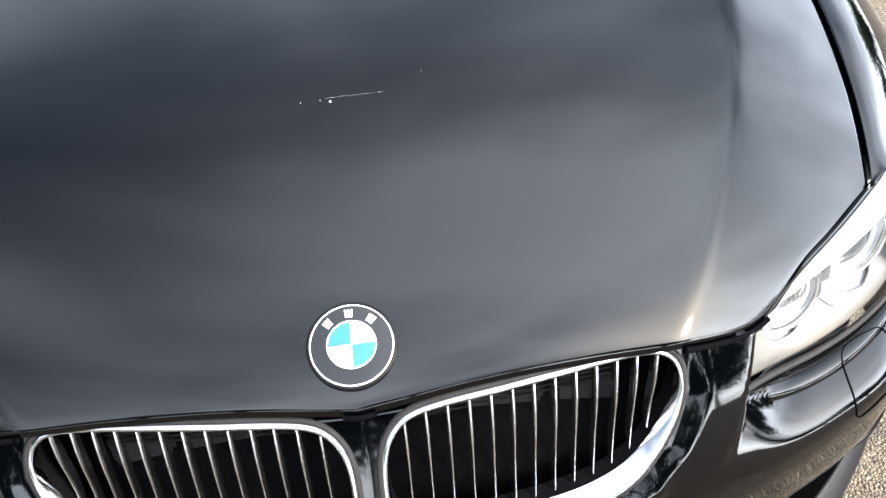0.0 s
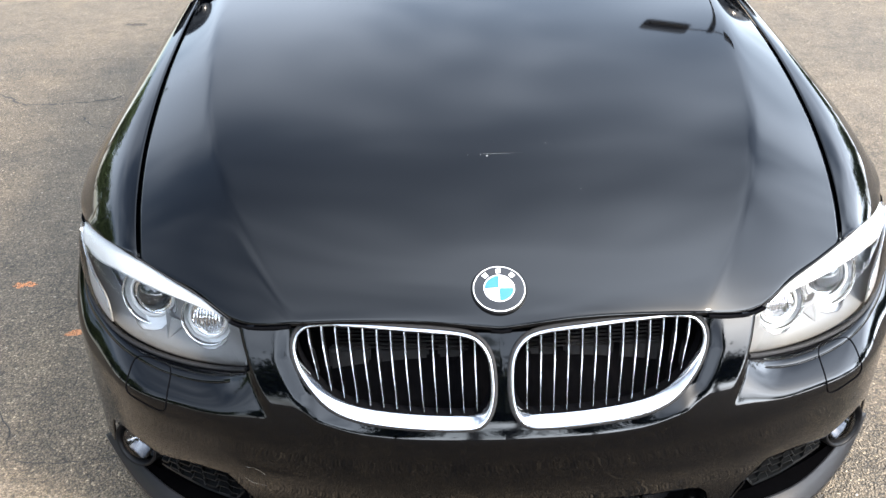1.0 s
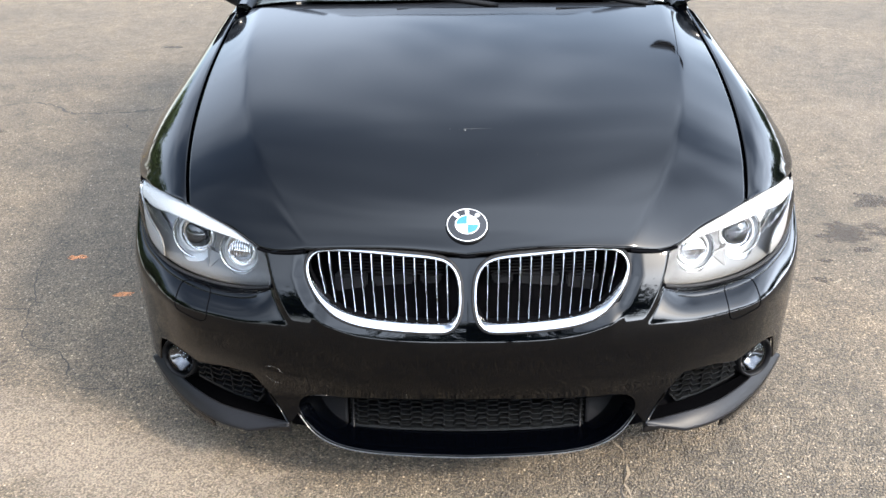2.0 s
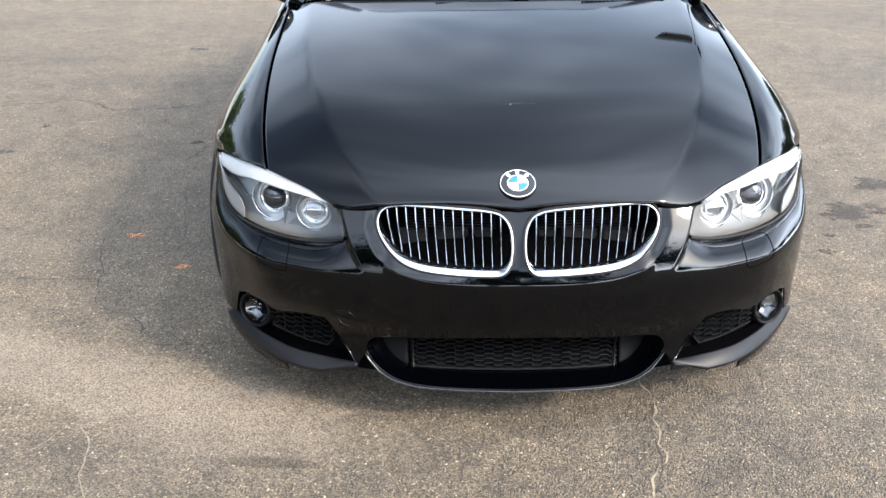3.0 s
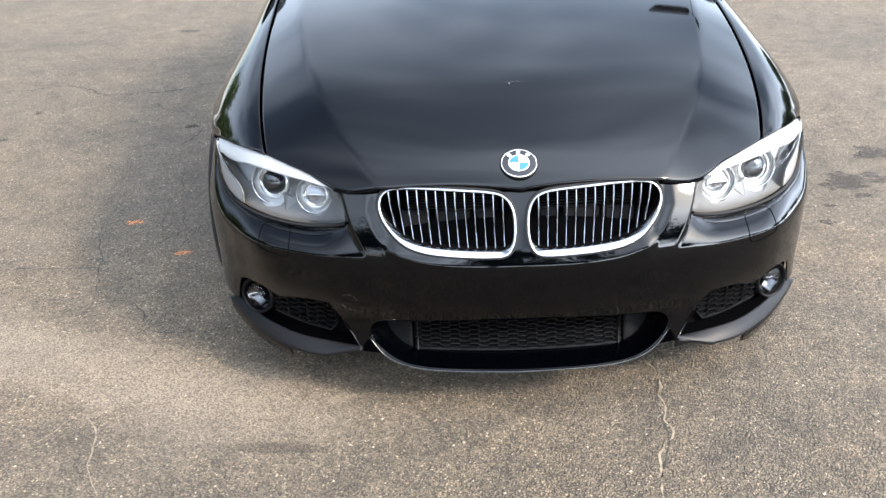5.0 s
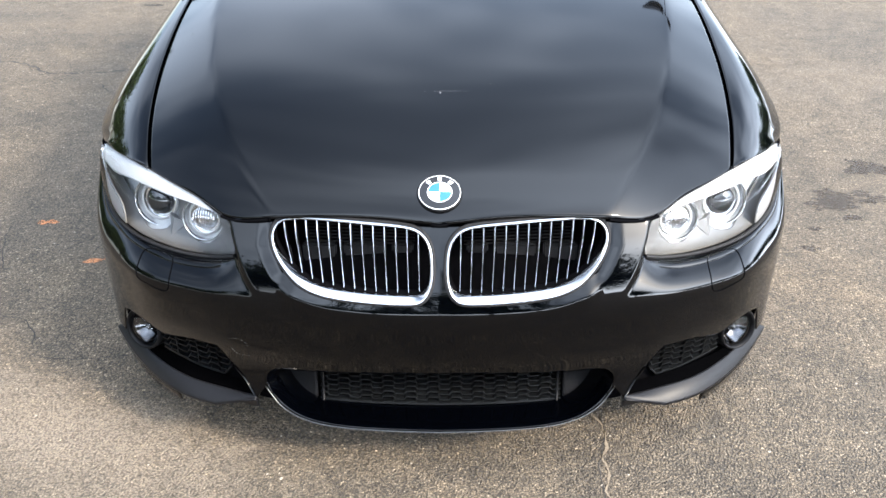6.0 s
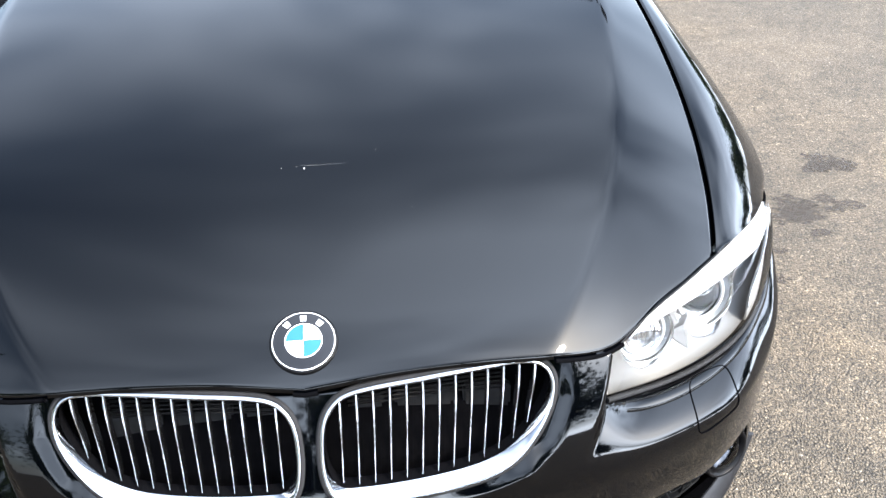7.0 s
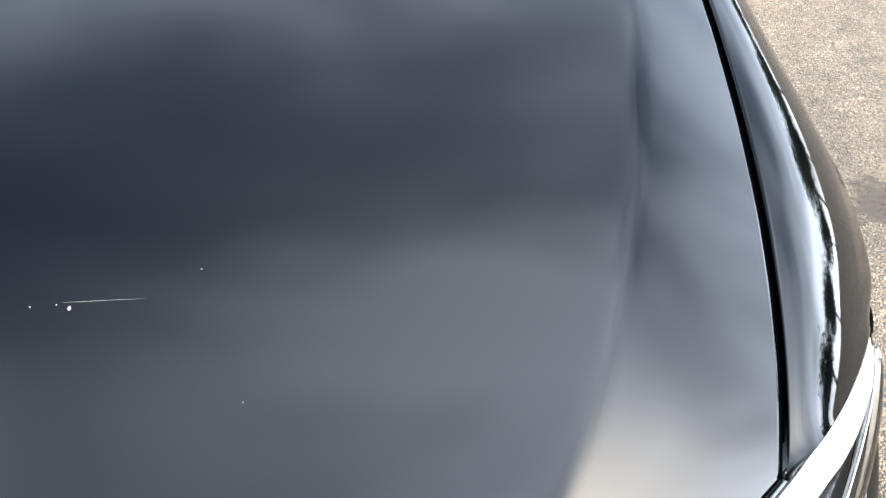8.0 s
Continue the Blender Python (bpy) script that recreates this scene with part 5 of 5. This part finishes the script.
def crack(pts, width, mat, label, rng_seed, jag=0.012):
    rnd = random.Random(rng_seed)
    length = sum(math.dist(a, b) for a, b in zip(pts, pts[1:]))
    n = int(max(40, min(260, length / 0.012)))
    line = along([(x, y) for x, y in pts], n)
    # kinks at several sizes
    kink = sum(np.interp(np.arange(n), np.linspace(0, n - 1, q + 1), [rnd.uniform(-a, a) for _ in range(q + 1)]) for q, a in [(max(2, int(length / 0.10)), 0.9 * jag), (max(3, int(length / 0.035)), 0.6 * jag), (max(4, int(length / 0.014)), 0.25 * jag)])
    verts, faces = [], []
    for i, (x, y) in enumerate(line):
        d = line[min(i + 1, n - 1)] - line[max(i - 1, 0)]
        d /= np.linalg.norm(d) + 1e-9
        nx, ny = -d[1], d[0]
        off = kink[i]
        w = width * (0.75 if mat is CRACK_FILL else 1.15) * rnd.uniform(0.12, 1.0) * min(1, i / 3 + 0.1, (n - 1 - i) / 3 + 0.1)
        for k in (-1, 1):
            verts.append((x + nx * (off + k * w), y + ny * (off + k * w), 0.0012))
        if i:
            b = 2 * i
            faces.append((b - 2, b - 1, b + 1, b))
    ob = mesh_ob("crack", verts, faces, mat, smooth=False)
    return tagged(ob, label, "crack", group="cracks in the asphalt", kind="structure")


for i, (pts, width, pale, jag) in enumerate([
        ([(0.392, 0.26), (0.384, 0.194), (0.374, 0.09), (0.371, -0.01), (0.370, -0.075), (0.345, -0.145), (0.310, -0.21), (0.30, -0.30), (0.27, -0.45)], 0.0060, True, 0.017),
        ([(0.388, 0.24), (0.378, 0.12), (0.366, 0.0), (0.358, -0.09), (0.33, -0.17), (0.30, -0.26)], 0.0022, False, 0.010),
        ([(-4.2, 3.4), (-3.27, 3.27), (-2.88, 3.31), (-2.58, 3.40), (-2.39, 3.37), (-2.26, 3.24), (-1.86, 3.22), (-1.64, 3.35), (-1.0, 3.5)], 0.009, False, 0.02),
        ([(-1.918, 0.921), (-1.797, 0.918), (-1.699, 0.935), (-1.59, 0.926), (-1.40, 0.93)], 0.0035, False, 0.012),
        ([(-1.54, 1.30), (-1.511, 1.172), (-1.446, 0.995), (-1.394, 0.821), (-1.306, 0.70), (-1.215, 0.643), (-1.136, 0.517)], 0.0022, False, 0.012),
        ([(-1.095, 0.472), (-1.001, 0.455), (-0.903, 0.466), (-0.819, 0.493)], 0.0026, False, 0.008),
        ([(-1.504, 2.208), (-1.447, 2.394), (-1.416, 2.566), (-1.381, 2.656)], 0.0055, False, 0.016),
        ([(-1.82, 2.987), (-1.745, 2.857), (-1.668, 2.825), (-1.55, 2.699)], 0.0055, False, 0.012),
        ([(-1.332, 1.795), (-1.266, 1.844), (-1.204, 1.886)], 0.0040, False, 0.010),
        ([(-1.168, 1.063), (-1.151, 1.159), (-1.137, 1.26)], 0.0030, False, 0.008),
        ([(-2.793, 2.397), (-2.621, 2.381), (-2.372, 2.387)], 0.0040, False, 0.010),
        ([(-1.45, 2.35), (-1.35, 1.83), (-1.256, 1.42), (-1.21, 1.19), (-1.28, 1.06)], 0.0018, False, 0.016),
        ([(-1.003, -0.268), (-1.04, -0.198), (-1.066, -0.13), (-1.079, -0.058), (-1.109, 0.018), (-1.138, 0.059)], 0.0042, True, 0.008),
        ([(-1.242, -0.057), (-1.2, 0.004), (-1.159, 0.051), (-1.113, 0.058), (-1.061, 0.107)], 0.0040, True, 0.010),
        ([(2.2, 5.9), (2.84, 5.89), (3.02, 5.38), (3.13, 4.73), (3.6, 4.2)], 0.008, True, 0.03)]):
    crack(pts, width, CRACK_FILL if pale else CRACK_DARK, "pale filled crack in the asphalt" if pale else "thin dark crack in the asphalt", i + 1, jag)


def blot(x, y, rx, ry, mat, name, label, seed, bits=1):
    """Uneven flat stain of several ragged patches."""
    rnd = random.Random(seed)
    verts, faces = [], []
    for _ in range(bits):
        cx, cy = x + rnd.gauss(0, rx * 0.55) * (bits > 1), y + rnd.gauss(0, ry * 0.55) * (bits > 1)
        k, s0 = 22, rnd.uniform(0.25, 0.8) if bits > 1 else 1
        b = len(verts)
        for i in range(k):
            a = 2 * math.pi * i / k
            r = s0 * rnd.uniform(0.55, 1.1)
            verts.append((cx + rx * r * math.cos(a), cy + ry * r * math.sin(a), 0.0010 + 0.00002 * len(faces)))
        faces.append(tuple(range(b, b + k)))
    ob = mesh_ob(name, verts, faces, mat, smooth=False)
    return tagged(ob, label, name.replace("_", " "), kind="structure")


blot(-1.416, 1.306, 0.045, 0.022, ORANGE, "paint_mark", "faded orange paint mark on asphalt", 1)
blot(-1.142, 1.016, 0.040, 0.020, ORANGE, "paint_mark", "faded orange paint mark on asphalt", 2)
blot(-2.50, 2.394, 0.10, 0.04, OIL, "stain", "dark oil stain on asphalt", 3)
blot(-1.50, 2.524, 0.045, 0.03, OIL, "stain", "small dark oil spot on asphalt", 4)
blot(-2.457, 2.851, 0.02, 0.025, OIL, "stain", "small dark oil spot on asphalt", 5)
blot(-2.141, 4.962, 0.09, 0.05, OIL, "stain", "small dark oil spot on asphalt", 6)
blot(1.311, 1.256, 0.035, 0.022, OIL, "stain", "small dark oil spot on asphalt", 7)
blot(1.239, 1.106, 0.05, 0.025, OIL, "stain", "small dark oil spot on asphalt", 8)
blot(1.73, 1.80, 0.07, 0.08, OIL, "stain", "scattered dark stain on asphalt", 9, 16)
blot(1.52, 1.50, 0.12, 0.10, OIL, "stain", "scattered dark stain on asphalt", 10, 14)
DRY_GRASS = soaked("dry_grass", (0.30, 0.205, 0.075), 0.30, 0.62, 0.95)
PALE_LINE = soaked("pale_paint", (0.30, 0.27, 0.22), 0.34, 0.55, 0.8)
for name, mat, label, pts in (
        ("verge", DRY_GRASS, "dry yellow grass growing over the asphalt edge", [(-5.95, 7.75), (-5.66, 7.93), (-5.62, 8.24), (-5.67, 8.7), (-5.9, 9.4), (-7.5, 9.4), (-7.5, 7.6)]),
        ("painted_line", PALE_LINE, "faded white painted line on asphalt", [(-5.60, 8.50), (-5.02, 8.53), (-4.4, 8.56), (-4.4, 8.66), (-5.02, 8.63), (-5.62, 8.60)])):
    ob = mesh_ob(name, [(x, y, 0.0014) for x, y in pts], [tuple(range(len(pts)))], mat, smooth=False)
    tagged(ob, label, "verge" if name == "verge" else "road marking", kind="structure")
# loose pale stones
rnd = random.Random(5)
verts, faces = [], []
for _ in range(5200):
    x, y = rnd.uniform(-3.2, 3.2), rnd.uniform(-1.0, 4.5)
    if abs(x) < 0.75 and y > 0.15:
        continue
    r = 0.0012 + 0.0036 * rnd.random() ** 3
    b = len(verts)
    for i in range(5):
        a = 2 * math.pi * i / 5 + rnd.random()
        verts.append((x + r * math.cos(a) * rnd.uniform(0.7, 1.2), y + r * math.sin(a) * rnd.uniform(0.7, 1.2), 0.0))
    verts.append((x, y, r * 0.7))
    faces += [(b + i, b + (i + 1) % 5, b + 5) for i in range(5)]
pebbles = mesh_ob("loose_stones", verts, faces, material("pale_stone", (0.24, 0.205, 0.16), 0.8, grain=(90, 0.3)), smooth=False)
tagged(pebbles, "loose pale grit on the asphalt", "gravel", kind="stuff")

# ---- trees round the lot ----
BARK = material("bark", (0.10, 0.075, 0.055), 0.9, grain=(20, 0.4))
LEAF = material("leaves", (0.055, 0.085, 0.025), 0.6, grain=(3, 0.45))


def tree(seed, height):
    rnd = random.Random(seed)
    t = new("tree")
    tagged(t, "tall leafy green tree at the edge of the lot", "tree", group="trees round the lot")
    trunk_v, trunk_f = [], []
    tips = []
    def limb(p, d, length, r):
        pts = [p]
        q, dd = Vector(p), Vector(d)
        for _ in range(4):
            dd = (dd + Vector((rnd.uniform(-0.2, 0.2), rnd.uniform(-0.2, 0.2), rnd.uniform(0, 0.12)))).normalized()
            q = q + dd * length / 4
            pts.append(tuple(q))
        v, f = tube(pts, np.linspace(r, r * 0.45, 5), 7, up=(0.3, 1, 0.1))
        b = len(trunk_v)
        trunk_v.extend(v)
        trunk_f.extend([tuple(b + i for i in face) for face in f])
        return q, pts
    top, pts = limb((0, 0, 0), (0, 0, 1), height * 0.72, height * 0.022)
    for i in range(13):
        k = rnd.uniform(0.35, 1.0)
        base = Vector(pts[0]).lerp(Vector(pts[-1]), k)
        a = rnd.uniform(0, 2 * math.pi)
        tip, lp = limb(tuple(base), (math.cos(a), math.sin(a), rnd.uniform(0.15, 0.8)), height * rnd.uniform(0.18, 0.36) * (1.25 - 0.5 * k), height * 0.008)
        tips += [Vector(lp[2]), Vector(lp[3]), tip]
    tips.append(Vector(top) + Vector((0, 0, height * 0.08)))
    mesh_ob("trunk", trunk_v, trunk_f, BARK, t)
    v, f = [], []
    for c in tips:
        spread = height * rnd.uniform(0.06, 0.12)
        for _ in range(150):
            p = c + Vector((rnd.gauss(0, spread), rnd.gauss(0, spread), rnd.gauss(0, spread * 0.75)))
            s = height * rnd.uniform(0.012, 0.026)
            u = Vector((rnd.gauss(0, 1), rnd.gauss(0, 1), rnd.gauss(0, 0.6))).normalized()
            w = u.cross(Vector((rnd.gauss(0, 1), rnd.gauss(0, 1), rnd.gauss(0, 1)))).normalized()
            b = len(v)
            v += [tuple(p - u * s), tuple(p + w * s * 0.55), tuple(p + u * s), tuple(p - w * s * 0.55)]
            f.append((b, b + 1, b + 2, b + 3))
    mesh_ob("crown", v, f, LEAF, t, smooth=False)
    return t


kinds = [tree(11, 11.0), tree(12, 9.0), tree(13, 12.5)]
spots = []
rnd = random.Random(21)
for i in range(16):
    spots.append((-27 + rnd.uniform(-2, 2), -20 + 3.6 * i, 0.95))      # close row
for i in range(14):
    spots.append((34 + rnd.uniform(-3, 3), -15 + 5.0 * i, 0.85))      # far row across the lot
for i in range(11):
    spots.append((-36 + 7.0 * i, -40 + rnd.uniform(-3, 3), 1.75))     # row across the road
for i, t in enumerate(kinds):
    t.matrix_basis = pose(spots[i][0], spots[i][1], 0) @ Matrix.Scale(spots[i][2], 4)
for i, (x, y, k) in enumerate(spots[3:]):
    src = kinds[i % 3]
    src_scale = k * rnd.uniform(0.85, 1.15)
    c = copy_thing(src, pose(x, y, 0, 0, 0, rnd.uniform(0, 360)))
    c.scale = (src_scale,) * 3


# ---- lamp post behind the car ----
def lot_lamp(x, y, height, turn):
    lamp = new("lot_lamp")
    tagged(lamp, "tall dark lamp post with two flat heads", "lamp post")
    steel = material("dark_steel", (0.03, 0.03, 0.032), 0.5, grain=(12, 0.3))
    v, f = tube([(0, 0, 0), (0, 0, height * 0.5), (0, 0, height + 0.1)], [0.09, 0.075, 0.06], 14, up=(1, 0, 0))
    mesh_ob("pole", v, f, steel, lamp)
    v, f = lathe([(0.20, 0.0), (0.20, 0.05), (0.12, 0.09), (0.095, 0.25)], 18)
    mesh_ob("foot", v, f, steel, lamp)
    for side in (1, -1):
        v, f = tube([(0, 0, height), (0.22 * side, 0, height + 0.03), (0.42 * side, 0, height + 0.02)], 0.035, 10, up=(0, 1, 0))
        mesh_ob("arm", v, f, steel, lamp)
        bm = bmesh.new()
        bmesh.ops.create_cube(bm, size=1, matrix=Matrix.Translation((0.82 * side, 0, height)) @ Matrix.Rotation(0.10 * side, 4, "Y") @ Matrix.Diagonal((0.84, 0.75, 0.26, 1)))
        bmesh.ops.bevel(bm, geom=bm.edges[:], offset=0.04, segments=2, affect="EDGES")
        head = part("head", bm, steel, lamp)
        bm = bmesh.new()
        bmesh.ops.create_cube(bm, size=1, matrix=Matrix.Translation((0.82 * side, 0, height - 0.133)) @ Matrix.Rotation(0.10 * side, 4, "Y") @ Matrix.Diagonal((0.62, 0.38, 0.012, 1)))
        part("lens", bm, WINDOW, head)
    lamp.matrix_basis = pose(x, y, 0, 0, 0, turn)


lot_lamp(4.95, 12.0, 6.8, -21.5)
